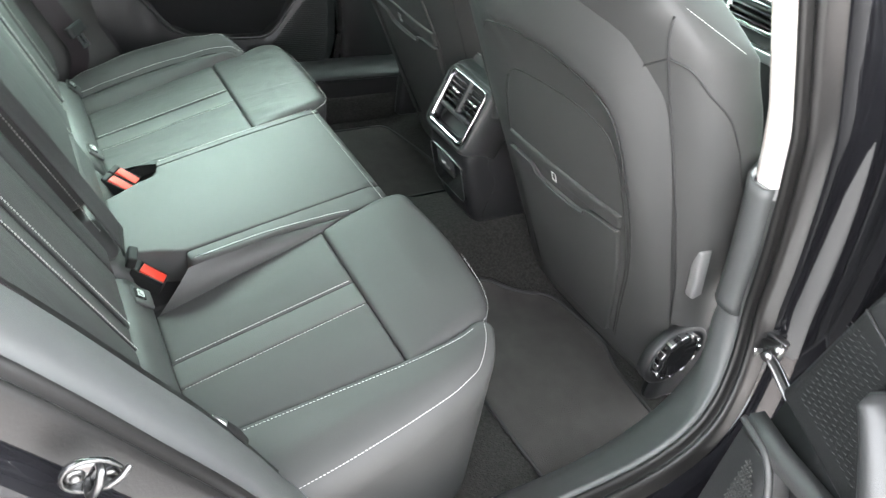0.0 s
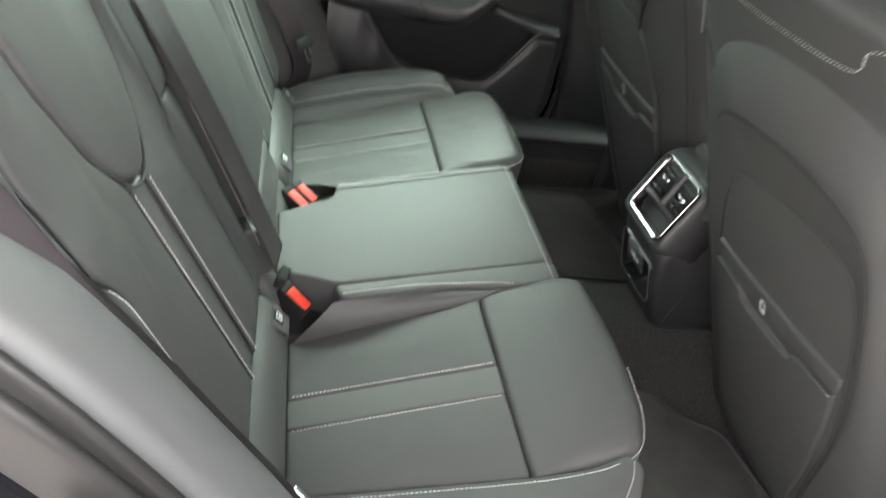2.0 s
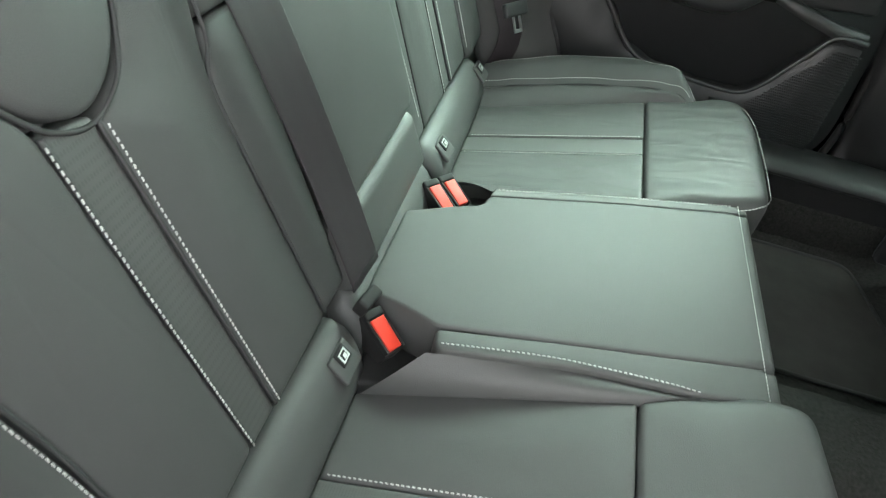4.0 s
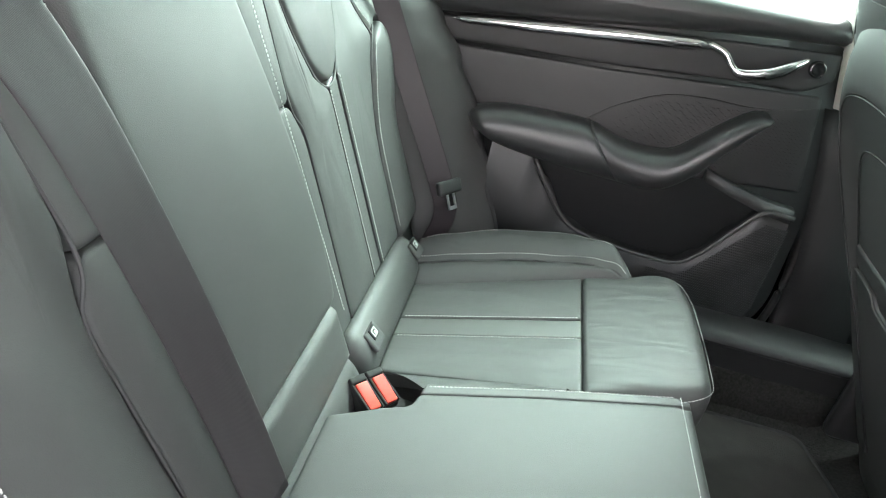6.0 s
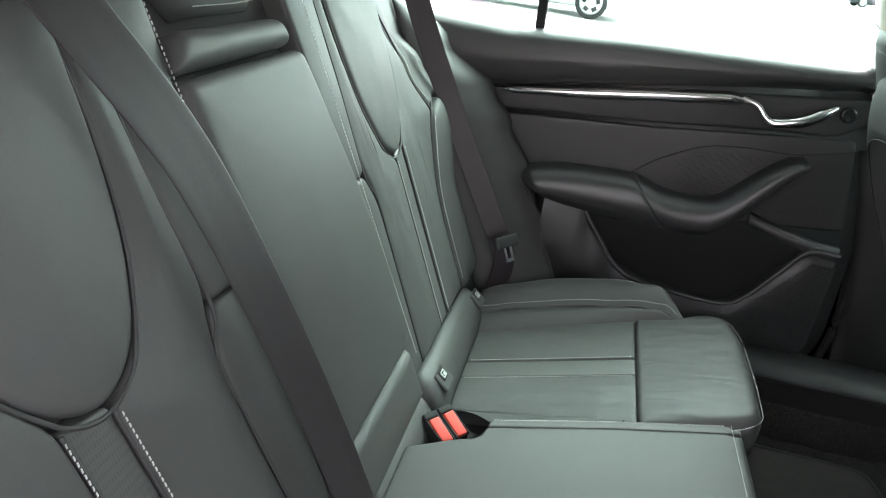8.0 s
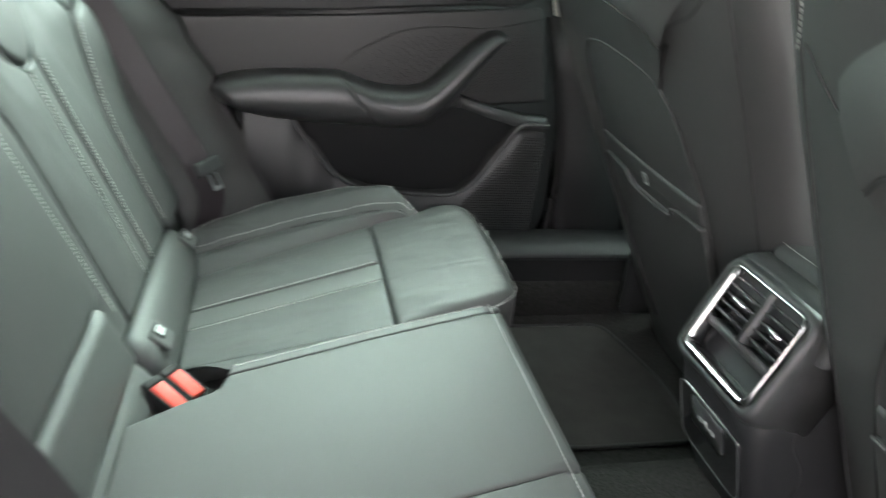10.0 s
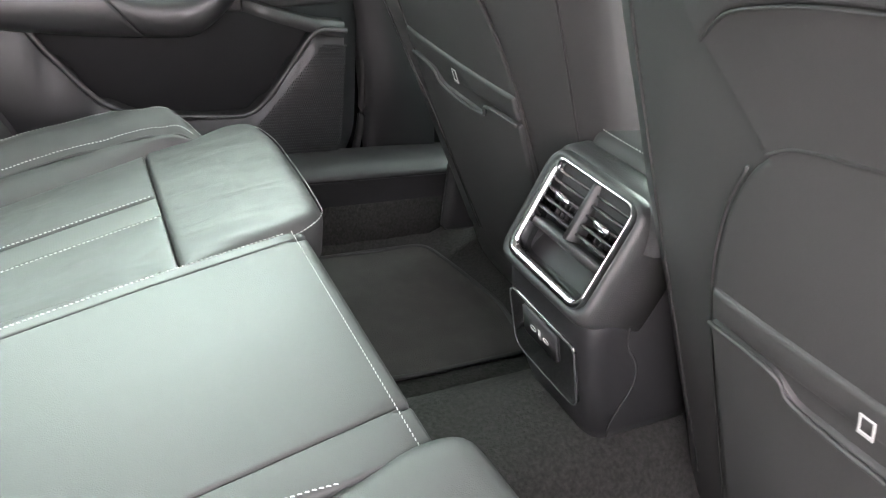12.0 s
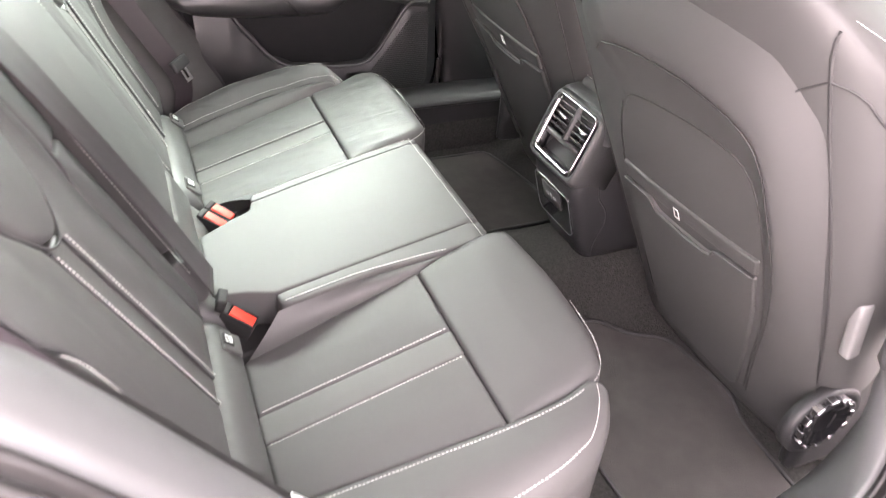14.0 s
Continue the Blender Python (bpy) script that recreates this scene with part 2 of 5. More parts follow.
def stitches(points, up=(0, 0, 1), step=0.0050, length=0.0034, width=0.0008, lift=0.0005, n=60):
    """Short raised threads along a line."""
    line = points if len(points) >= 25 else smooth_line(points, n) if len(points) > 2 else [Vector(points[0]).lerp(Vector(points[1]), i / (n - 1)) for i in range(n)]
    cum = [0.0]
    for a, b in zip(line, line[1:]):
        cum.append(cum[-1] + (b - a).length)
    verts, faces = [], []
    s, k = step * 0.5, 0
    upv = Vector(up)
    while s < cum[-1]:
        while k < len(cum) - 2 and cum[k + 1] < s:
            k += 1
        f = (s - cum[k]) / max(1e-9, cum[k + 1] - cum[k])
        c = line[k].lerp(line[k + 1], f)
        d = (line[k + 1] - line[k]).normalized()
        w = d.cross(upv).normalized()
        u = w.cross(d).normalized()
        if u.dot(upv) < 0:
            u = -u
        i = len(verts)
        for e, ww, uu in ((-1, -1, -1), (-1, 1, -1), (1, 1, -1), (1, -1, -1), (-0.7, -0.6, 1), (-0.7, 0.6, 1), (0.7, 0.6, 1), (0.7, -0.6, 1)):
            verts.append(c + d * (e * length / 2) + w * (ww * width / 2 + e * 0.0003) + u * (lift * uu + 0.0005))
        faces += [(i, i + 1, i + 5, i + 4), (i + 1, i + 2, i + 6, i + 5), (i + 2, i + 3, i + 7, i + 6), (i + 3, i, i + 4, i + 7), (i + 4, i + 5, i + 6, i + 7)]
        s += step
    return verts, faces


def tube(points, radius=0.005, sides=8, n=40, closed=False, flat=1.0, side=(0, 0, 1)):
    line = smooth_line(points, n) if not closed else [Vector(p) for p in points]
    verts, faces = [], []
    m = len(line)
    s = Vector(side)
    for i, p in enumerate(line):
        a = line[i - 1] if (i or closed) else line[i]
        b = line[(i + 1) % m] if (i < m - 1 or closed) else line[i]
        d = (b - a).normalized()
        w = d.cross(s)
        w = w.normalized() if w.length > 1e-6 else Vector((1, 0, 0))
        u = w.cross(d)
        r = radius(i / (m - 1)) if callable(radius) else radius
        for k in range(sides):
            t = 2 * math.pi * k / sides
            verts.append(p + w * math.cos(t) * r + u * math.sin(t) * r * flat)
    for i in range(m if closed else m - 1):
        for k in range(sides):
            a, b = i * sides + k, i * sides + (k + 1) % sides
            c, d = ((i + 1) % m) * sides + k, ((i + 1) % m) * sides + (k + 1) % sides
            faces.append((a, b, d, c))
    if not closed:
        faces += [tuple(range(sides)), tuple((m - 1) * sides + k for k in range(sides))]
    return verts, faces


def ribbon(points, width, across, thick=0.0015, n=50):
    """A strap: a thin solid band along a line; across gives its width's direction, one vector or one per point."""
    line = smooth_line(points, n)
    if isinstance(across[0], (int, float)):
        across = [across] * len(points)
    acr = smooth_line(across, n)
    verts, faces = [], []
    for i, p in enumerate(line):
        d = (line[min(i + 1, n - 1)] - line[max(i - 1, 0)]).normalized()
        w = (acr[i] - d * acr[i].dot(d)).normalized()
        u = w.cross(d)
        half = [(-1, 0.5), (-0.97, 0.95), (-0.90, 1.0), (-0.62, 1.0), (-0.58, 0.9), (-0.3, 0.9), (0.3, 0.9), (0.58, 0.9), (0.62, 1.0), (0.90, 1.0), (0.97, 0.95), (1, 0.5)]
        for a, b in half + [(a, -b) for a, b in reversed(half)]:
            verts.append(p + w * a * width / 2 + u * b * thick / 2)
    m = 24
    for i in range(n - 1):
        for k in range(m):
            a, b = i * m + k, i * m + (k + 1) % m
            faces.append((a, b, b + m, a + m))
    faces += [tuple(range(m)), tuple((n - 1) * m + k for k in range(m))]
    return verts, faces


def box(x0, x1, y0, y1, z0, z1, m=None, bevel=0.0):
    bm = bmesh.new()
    bmesh.ops.create_cube(bm, size=1, matrix=Matrix.Translation(((x0 + x1) / 2, (y0 + y1) / 2, (z0 + z1) / 2)) @ Matrix.Diagonal((abs(x1 - x0), abs(y1 - y0), abs(z1 - z0), 1)))
    if bevel:
        bmesh.ops.bevel(bm, geom=list(bm.edges), offset=bevel, segments=3, affect="EDGES", profile=0.6)
    if m is not None:
        bm.transform(m)
    return bm


def prism(points, surf, h0, h1, radius=0.01, per=0.03):
    """A slab of an outline between two heights of surf."""
    line = rounded(points, radius, per=per)
    n = len(line)
    bot, top = [surf(p.x, p.y, h0) for p in line], [surf(p.x, p.y, h1) for p in line]
    faces = [(i, (i + 1) % n, n + (i + 1) % n, n + i) for i in range(n)]
    faces += [tuple(range(n)), tuple(range(n, 2 * n))]
    return bot + top, faces


def frame_ring(outer, inner, surf, h0, h1, r=0.0, ro=0.012, ri=0.010):
    """A closed frame between two outlines with the same number of corners; its face is domed by r."""
    a = rounded(outer, ro, 8, per=9)
    b = rounded(inner, ri, 8, per=9)
    n = len(a)
    rows = []
    for k, h in ((0.0, h0), (0.0, h1 - r), (0.04, h1 - r * 0.72), (0.15, h1 - r * 0.38), (0.3, h1 - r * 0.1), (0.5, h1), (0.7, h1 - r * 0.1), (0.85, h1 - r * 0.38), (0.96, h1 - r * 0.72), (1.0, h1 - r), (1.0, h0)):
        rows.append([surf(*(a[i].lerp(b[i], k)), h) for i in range(n)])
    verts = [v for row in rows for v in row]
    faces = []
    for j in range(len(rows)):
        q = (j + 1) % len(rows)
        faces += [(j * n + i, j * n + (i + 1) % n, q * n + (i + 1) % n, q * n + i) for i in range(n)]
    return verts, faces


def grid(nu, nv, fn):
    verts = [fn(i / (nu - 1), j / (nv - 1)) for j in range(nv) for i in range(nu)]
    faces = [(j * nu + i, j * nu + i + 1, (j + 1) * nu + i + 1, (j + 1) * nu + i) for j in range(nv - 1) for i in range(nu - 1)]
    return verts, faces


def lerp_table(table, t):
    for (a, *va), (b, *vb) in zip(table, table[1:]):
        if t <= b:
            f = (t - a) / (b - a)
            f = f * f * (3 - 2 * f) if len(table) > 2 else f
            return [p + (q - p) * max(0, f) for p, q in zip(va, vb)]
    return list(table[-1][1:])


def loft(rows):
    """A closed skin over rings of points, with both ends capped."""
    n = len(rows[0])
    verts = [p for row in rows for p in row]
    faces = []
    for j in range(len(rows) - 1):
        faces += [(j * n + i, j * n + (i + 1) % n, (j + 1) * n + (i + 1) % n, (j + 1) * n + i) for i in range(n)]
    faces += [tuple(range(n)), tuple((len(rows) - 1) * n + i for i in range(n))]
    return verts, faces


# ---- the car's shell ----
def carpet_height(x, y):
    tunnel = 0.135 * math.exp(-((abs(y) / 0.135) ** 4))
    side = 0.10 * max(0.0, min(1.0, (y - 0.59) / 0.06)) ** 2
    under = 0.05 * max(0.0, min(1.0, (x - 0.86) / 0.1))
    return 0.055 + tunnel + side + under


floor = part("floor", grid(90, 90, lambda i, j: Vector((-0.1 + 1.7 * j, -0.66 + 1.32 * i, carpet_height(-0.1 + 1.7 * j, -0.66 + 1.32 * i) + 0.003 * noise.noise((i * 40, j * 40, 0))))), CARPET)
structure(floor, "dark grey carpeted car floor with a raised tunnel", "floor")

headliner = part("ceiling", grid(30, 40, lambda i, j: Vector((-0.75 + 2.0 * j, -0.60 + 1.20 * i, 1.20 - 0.10 * abs(2 * i - 1) ** 4 - 0.14 * abs(1.6 * j - 0.7) ** 3))), HEADLINER)
headliner.modifiers.new("thick", "SOLIDIFY").thickness = 0.03
structure(headliner, "pale cloth headliner under the car roof", "ceiling")

roof = part("roof", grid(30, 40, lambda i, j: Vector((-0.85 + 2.15 * j, -0.64 + 1.28 * i, 1.265 - 0.12 * abs(2 * i - 1) ** 4 - 0.16 * abs(1.6 * j - 0.72) ** 3))), PAINT)
roof.modifiers.new("thick", "SOLIDIFY").thickness = 0.02
structure(roof, "glossy black roof skin of the car", "roof")

# plain body sheets that close the car below the windows
for nm, args in (("wall_front", (1.62, 1.68, -0.8, 0.8, -0.12, 0.80)), ("wall_rear", (-1.10, -1.05, -0.8, 0.8, -0.12, 0.86)), ("wall_north", (-1.1, 1.68, 0.80, 0.84, -0.12, 0.74)), ("wall_south_front", (0.86, 1.68, -0.84, -0.80, -0.12, 0.16)), ("wall_south_rear", (-1.1, -0.26, -0.84, -0.80, -0.12, 0.80))):
    structure(part(nm, box(*args, bevel=0.01), PAINT), "black painted body panel of the car", "car body")
structure(part("floor_pan", box(-1.1, 1.68, -0.78, 0.78, -0.14, -0.10), PAINT), "black underside pan of the car", "car body")
structure(part("parcel_shelf", box(-1.05, -0.30, -0.62, 0.62, 0.80, 0.83, bevel=0.01), PLASTIC), "charcoal parcel shelf behind the rear seat", "shelf")


def pane(name, corners, label, glass=GLASS):
    bm = bmesh.new()
    bm.faces.new([bm.verts.new(c) for c in corners])
    ob = part(name, bm, glass, smooth=False)
    ob.modifiers.new("thick", "SOLIDIFY").thickness = 0.004
    return structure(ob, label, "window")


pane("window_1", [(-0.27, 0.755, 0.80), (0.64, 0.755, 0.775), (0.52, 0.63, 1.10), (-0.05, 0.63, 1.06)], "green-tinted rear door window glass")
pane("window_2", [(0.76, 0.755, 0.775), (1.5, 0.755, 0.77), (0.95, 0.63, 1.08), (0.62, 0.63, 1.10)], "green-tinted front door window glass")
pane("window_3", [(1.72, -0.7, 0.80), (1.72, 0.7, 0.80), (1.02, 0.56, 1.12), (1.02, -0.56, 1.12)], "green-tinted windscreen glass")
pane("window_4", [(-1.08, -0.62, 0.86), (-1.08, 0.62, 0.86), (-0.62, 0.54, 1.12), (-0.62, -0.54, 1.12)], "green-tinted tailgate window glass", REAR_GLASS)

# far side: pillars, sill, roof rail
pillar = thing("pillar_far", "two-tone car pillar with pale upper trim and charcoal base", "pillar", kind="structure", at=(0.75, 0.7, 0.24))
pillar_line = [(0.83, 0.20), (0.80, 0.40), (0.765, 0.55), (0.735, 0.645)]
part("lower_trim", loft([[Vector((x - 0.075, 0.735, z)), Vector((x - 0.07, 0.715, z)), Vector((x - 0.055, 0.700, z)), Vector((x + 0.06, 0.690, z)), Vector((x + 0.07, 0.71, z)), Vector((x + 0.07, 0.735, z))] for x, z in pillar_line]), PLASTIC, pillar, "charcoal plastic base")
pillar_up = [(0.734, 0.648, 0.70), (0.70, 0.78, 0.685), (0.64, 0.95, 0.65), (0.59, 1.10, 0.60)]
part("upper_trim", loft([[Vector((x - 0.06, y + 0.045, z)), Vector((x - 0.057, y + 0.012, z)), Vector((x - 0.035, y, z)), Vector((x + 0.05, y, z)), Vector((x + 0.06, y + 0.012, z)), Vector((x + 0.06, y + 0.045, z))] for x, z, y in pillar_up]), PALE_TRIM, pillar, "pale upper pillar trim")

sill_far = part("sill_far", loft([[Vector((x, y, z)) for y, z in ((0.70, 0.10), (0.70, 0.230), (0.66, 0.233), (0.622, 0.226), (0.607, 0.213), (0.606, 0.205), (0.620, 0.198), (0.630, 0.10))] for x in (-0.05, 0.3, 0.6, 0.785, 1.5)]), PLASTIC, bevel=0.004)
structure(sill_far, "charcoal plastic door sill trim", "sill")
sill_side = part("carpet_side", loft([[Vector((x, y, z)) for y, z in ((0.67, 0.02), (0.67, 0.19), (0.630, 0.187), (0.622, 0.12), (0.606, 0.02))] for x in (-0.05, 0.4, 1.2)]), CARPET)
structure(sill_side, "dark carpet lining the foot of the sill", "floor")
rail = part("roof_rail_far", tube([(-0.75, 0.62, 1.0), (-0.3, 0.64, 1.08), (0.2, 0.635, 1.12), (0.7, 0.635, 1.12), (1.2, 0.66, 1.0), (1.6, 0.72, 0.80)], 0.035, 10, 40), PALE_TRIM)
structure(rail, "pale roof rail trim above the doors", "roof rail")
c_pillar = part("rear_pillar_far", prism([(-0.75, 0.72), (-0.26, 0.72), (-0.27, 0.80), (-0.06, 1.06), (-0.3, 1.12), (-0.75, 1.05)], lambda u, v, h: Vector((u, 0.735 - 0.30 * max(0, v - 0.72) - h, v)), 0.0, 0.04, 0.02), PLASTIC)
structure(c_pillar, "charcoal rear pillar trim", "pillar")

# near side: the open doorway
LOOP = [(0.30, 0.232), (0.45, 0.226), (0.58, 0.228), (0.66, 0.252), (0.715, 0.31), (0.742, 0.40), (0.728, 0.50), (0.690, 0.63), (0.645, 0.75), (0.60, 0.86), (0.55, 0.98), (0.49, 1.07), (0.38, 1.115), (0.22, 1.10), (0.05, 1.03), (-0.06, 0.965), (-0.14, 0.925), (-0.20, 0.875), (-0.19, 0.83), (-0.135, 0.785), (-0.063, 0.70), (-0.015, 0.632), (0.034, 0.555), (0.085, 0.475), (0.13, 0.395), (0.17, 0.32), (0.22, 0.262)]


def loop_line(n=200):
    m = len(LOOP)
    out = []
    for i in range(n):
        f = i / n * m
        k = int(f)
        t = f - k
        a, b, c, d = (Vector((*LOOP[(k + q) % m], 0)) for q in (-1, 0, 1, 2))
        p = 0.5 * ((2 * b) + (c - a) * t + (2 * a - 5 * b + 4 * c - d) * t * t + (3 * b - a - 3 * c + d) * t ** 3)
        out.append(Vector((p.x, p.y)))
    return out


LINE = loop_line()
OUTWARD = []
for i, p in enumerate(LINE):
    d = (LINE[(i + 1) % len(LINE)] - LINE[i - 1]).normalized()
    OUTWARD.append(Vector((d.y, -d.x)))


def rear_edge(p):
    """1 along the slanting rear edge of the doorway, 0 elsewhere."""
    f = max(0.0, min(1.0, (0.26 - p.x) / 0.10)) * max(0.0, min(1.0, (0.93 - p.y) / 0.06))
    return f * f * (3 - 2 * f)


def sill_shift(p, y):
    """The sill and the foot of the pillar reach further out than the rest of the doorway."""
    f = max(0.0, min(1.0, (0.47 - p.y) / 0.22)) * max(0.0, min(1.0, (p.x - 0.18) / 0.14))
    return -0.042 * f * f * (3 - 2 * f) * max(0.0, min(1.0, (-0.603 - y) / 0.04)) * max(0.0, min(1.0, (0.815 + y) / 0.06))


def band(profile, keep=lambda p: True, rear=None, upper=None):
    """A strip swept round the doorway; profile: (outwards, y) pairs; rear: the same along the rear edge."""
    verts, faces = [], []
    m, n = len(profile), len(LINE)
    rear = rear or [(a + 0.045, y) for a, y in profile]
    for p, o in zip(LINE, OUTWARD):
        lean = 0.16 * max(0.0, p.y - 0.72)
        f = rear_edge(p)
        g = max(0.0, min(1.0, (p.y - 0.27) / 0.12)) * (p.x > 0.4)
        for k, ((a, y), (a2, y2)) in enumerate(zip(profile, rear)):
            a, y = a + (a2 - a) * f, y + (y2 - y) * f
            if upper:
                a, y = a + (upper[k][0] - a) * g, y + (upper[k][1] - y) * g
            verts.append(Vector((p.x + o.x * a, y + sill_shift(p, y) + lean, p.y + o.y * a)))
    for i in range(n):
        q = (i + 1) % n
        if keep(LINE[i]) and keep(LINE[q]):
            faces += [(i * m + k, i * m + k + 1, (q * m + k + 1), q * m + k) for k in range(m - 1)]
    return verts, faces


LOWER = lambda p: p.y < 0.62 or p.x < 0.3
doorway = thing("doorway_near", "open rear doorway with charcoal trim, rubber seal and black jamb", "doorway", kind="structure", at=(0.3, -0.66, 0.23))
REAR_TRIM = [(0.14, -0.505), (0.075, -0.545), (0.040, -0.568), (0.033, -0.580), (0.030, -0.605), (0.029, -0.634), (0.033, -0.648), (0.042, -0.652)]
PILLAR = [(0.085, -0.598), (0.060, -0.598), (0.034, -0.602), (0.010, -0.610), (0.0, -0.622), (0.0, -0.640), (0.008, -0.647), (0.014, -0.652)]
part("inner_trim", band([(0.175, -0.585), (0.11, -0.598), (0.066, -0.615), (0.030, -0.630), (0.008, -0.640), (-0.003, -0.645), (-0.006, -0.650), (0.003, -0.654)], LOWER, REAR_TRIM, PILLAR), GREY_PLASTIC, doorway, "charcoal plastic trim round the doorway")
part("pillar_trim", band(PILLAR, lambda p: not LOWER(p), REAR_TRIM), PALE_TRIM, doorway, "pale upper pillar trim")
# black strip stands in for the shadow gap between trim and seat
part("trim_gap_shade", band([(0.11, -0.528), (0.052, -0.557), (0.036, -0.5655), (0.040, -0.573)], lambda p: rear_edge(p) > 0.99 and p.y > 0.30, [(0.11, -0.528), (0.052, -0.557), (0.036, -0.5655), (0.040, -0.573)]), RUBBER, doorway, "thin black strip painting the shadow gap between trim and seat")
cover = part("pillar_cover", band([(a - 0.004, y + 0.003) for a, y in PILLAR[:-1]], lambda p: 0.425 < p.y < 0.64 and p.x > 0.4), GREY_PLASTIC, doorway, "charcoal lower cover of the pillar")
cover.modifiers.new("thick", "SOLIDIFY").thickness = 0.004
SEAL = [(0.012, -0.648), (0.004, -0.651), (-0.005, -0.655), (-0.007, -0.660), (-0.002, -0.664), (0.007, -0.666), (0.007, -0.669), (-0.002, -0.671), (-0.004, -0.676), (0.003, -0.682), (0.028, -0.688)]
REAR_SEAL = [(0.050, -0.648), (0.043, -0.651), (0.034, -0.655), (0.031, -0.660), (0.036, -0.665), (0.047, -0.667), (0.047, -0.670), (0.037, -0.672), (0.034, -0.678), (0.040, -0.684), (0.068, -0.690)]
part("rubber_seal", band(SEAL, rear=REAR_SEAL), RUBBER, doorway, "black rubber door seal")
part("jamb", band([(0.022, -0.67), (0.024, -0.692), (0.036, -0.706), (0.052, -0.711), (0.058, -0.716), (0.062, -0.735), (0.064, -0.765), (0.072, -0.777), (0.085, -0.782), (0.115, -0.785), (0.122, -0.79), (0.125, -0.80), (0.19, -0.81)], rear=[(0.060, -0.67), (0.064, -0.692), (0.072, -0.703), (0.090, -0.709), (0.100, -0.714), (0.106, -0.735), (0.110, -0.765), (0.117, -0.777), (0.13, -0.782), (0.158, -0.785), (0.167, -0.79), (0.17, -0.80), (0.235, -0.81)]), PAINT, doorway, "glossy black painted door jamb")

PAD_EDGE = [(0.22, 0.205), (0.27, 0.186), (0.375, 0.144), (0.495, 0.090), (0.586, 0.040), (0.647, -0.004), (0.72, -0.10), (0.80, -0.20)]


def pad_point(i, j):
    z = 0.23 + 0.56 * j
    x = lerp_table(PAD_EDGE, z)[0]
    inner = Vector((0.016 - 0.44 * (z - 0.30), 0.600, z))
    p = inner.lerp(Vector((x, 0.694, z)), i)
    return p + Vector((0.55, -0.83, 0)) * 0.022 * math.sin(math.pi * min(1.0, i * 1.05)) ** 0.7


side_pad = part("side_pad", grid(16, 40, pad_point), LEATHER)
side_pad.modifiers.new("thick", "SOLIDIFY").thickness = 0.01
structure(side_pad, "black leather pad between backrest and door", "side pad")
arch = part("wheel_arch_trim", box(-0.60, -0.02, 0.700, 0.72, 0.10, 0.755, None, 0.01), PLASTIC)
structure(arch, "charcoal wheel-arch trim beside the seat", "wheel arch")

divider = part("window_divider", box(0.048, 0.066, 0.735, 0.750, 0.76, 1.09, Matrix.Translation((0, 0, 0)), 0.003), PLASTIC)
divider.data.transform(Matrix.Translation((0, 0.745, 0.76)) @ Matrix.Rotation(0.36, 4, "X") @ Matrix.Translation((0, -0.745, -0.76)))
structure(divider, "black upright between the door's two panes", "window frame")


# ---- rear bench ----
def cushion_z(x, y=0.0):
    if x < 0.332:
        return 0.255 + (x - 0.07) * 0.286
    return 0.330 + (x - 0.332) * 0.25


def centre_z(x):
    return 0.322 + (x - 0.14) * 0.10


def cushion(s, lift=0.0):
    return lambda u, v, h: Vector((u, s * v, cushion_z(u) + lift + h))


bench = thing("rear_bench", "black leather rear bench seat with pale stitching", "car seat", at=(0.25, 0, 0.06))


def bench_section(y):
    a = abs(y)
    f = 0.474 if a > 0.15 else 0.436
    if a > 0.40:
        f -= 0.06 * ((a - 0.40) / 0.14) ** 2
    top = -0.03
    return [Vector((x, y, z)) for x, z in ((0.0, 0.08), (0.02, 0.20), (0.07, cushion_z(0.07) + top), (0.2, cushion_z(0.2) + top), (0.33, cushion_z(0.33) + top), (f - 0.03, cushion_z(f) + top), (f - 0.002, cushion_z(f) + top - 0.012), (f, 0.27), (f - 0.012, 0.18), (f - 0.03, 0.07))]


CREST = [(0.05, 0.560), (0.09, 0.578), (0.18, 0.598), (0.28, 0.589), (0.36, 0.556), (0.40, 0.518), (0.432, 0.470)]
FOLD = [(0.05, 0.500), (0.09, 0.508), (0.18, 0.519), (0.28, 0.515), (0.36, 0.499), (0.40, 0.482), (0.432, 0.462)]
FOOT = [(0.05, 0.450), (0.09, 0.456), (0.18, 0.466), (0.28, 0.478), (0.36, 0.486), (0.40, 0.476), (0.432, 0.455)]


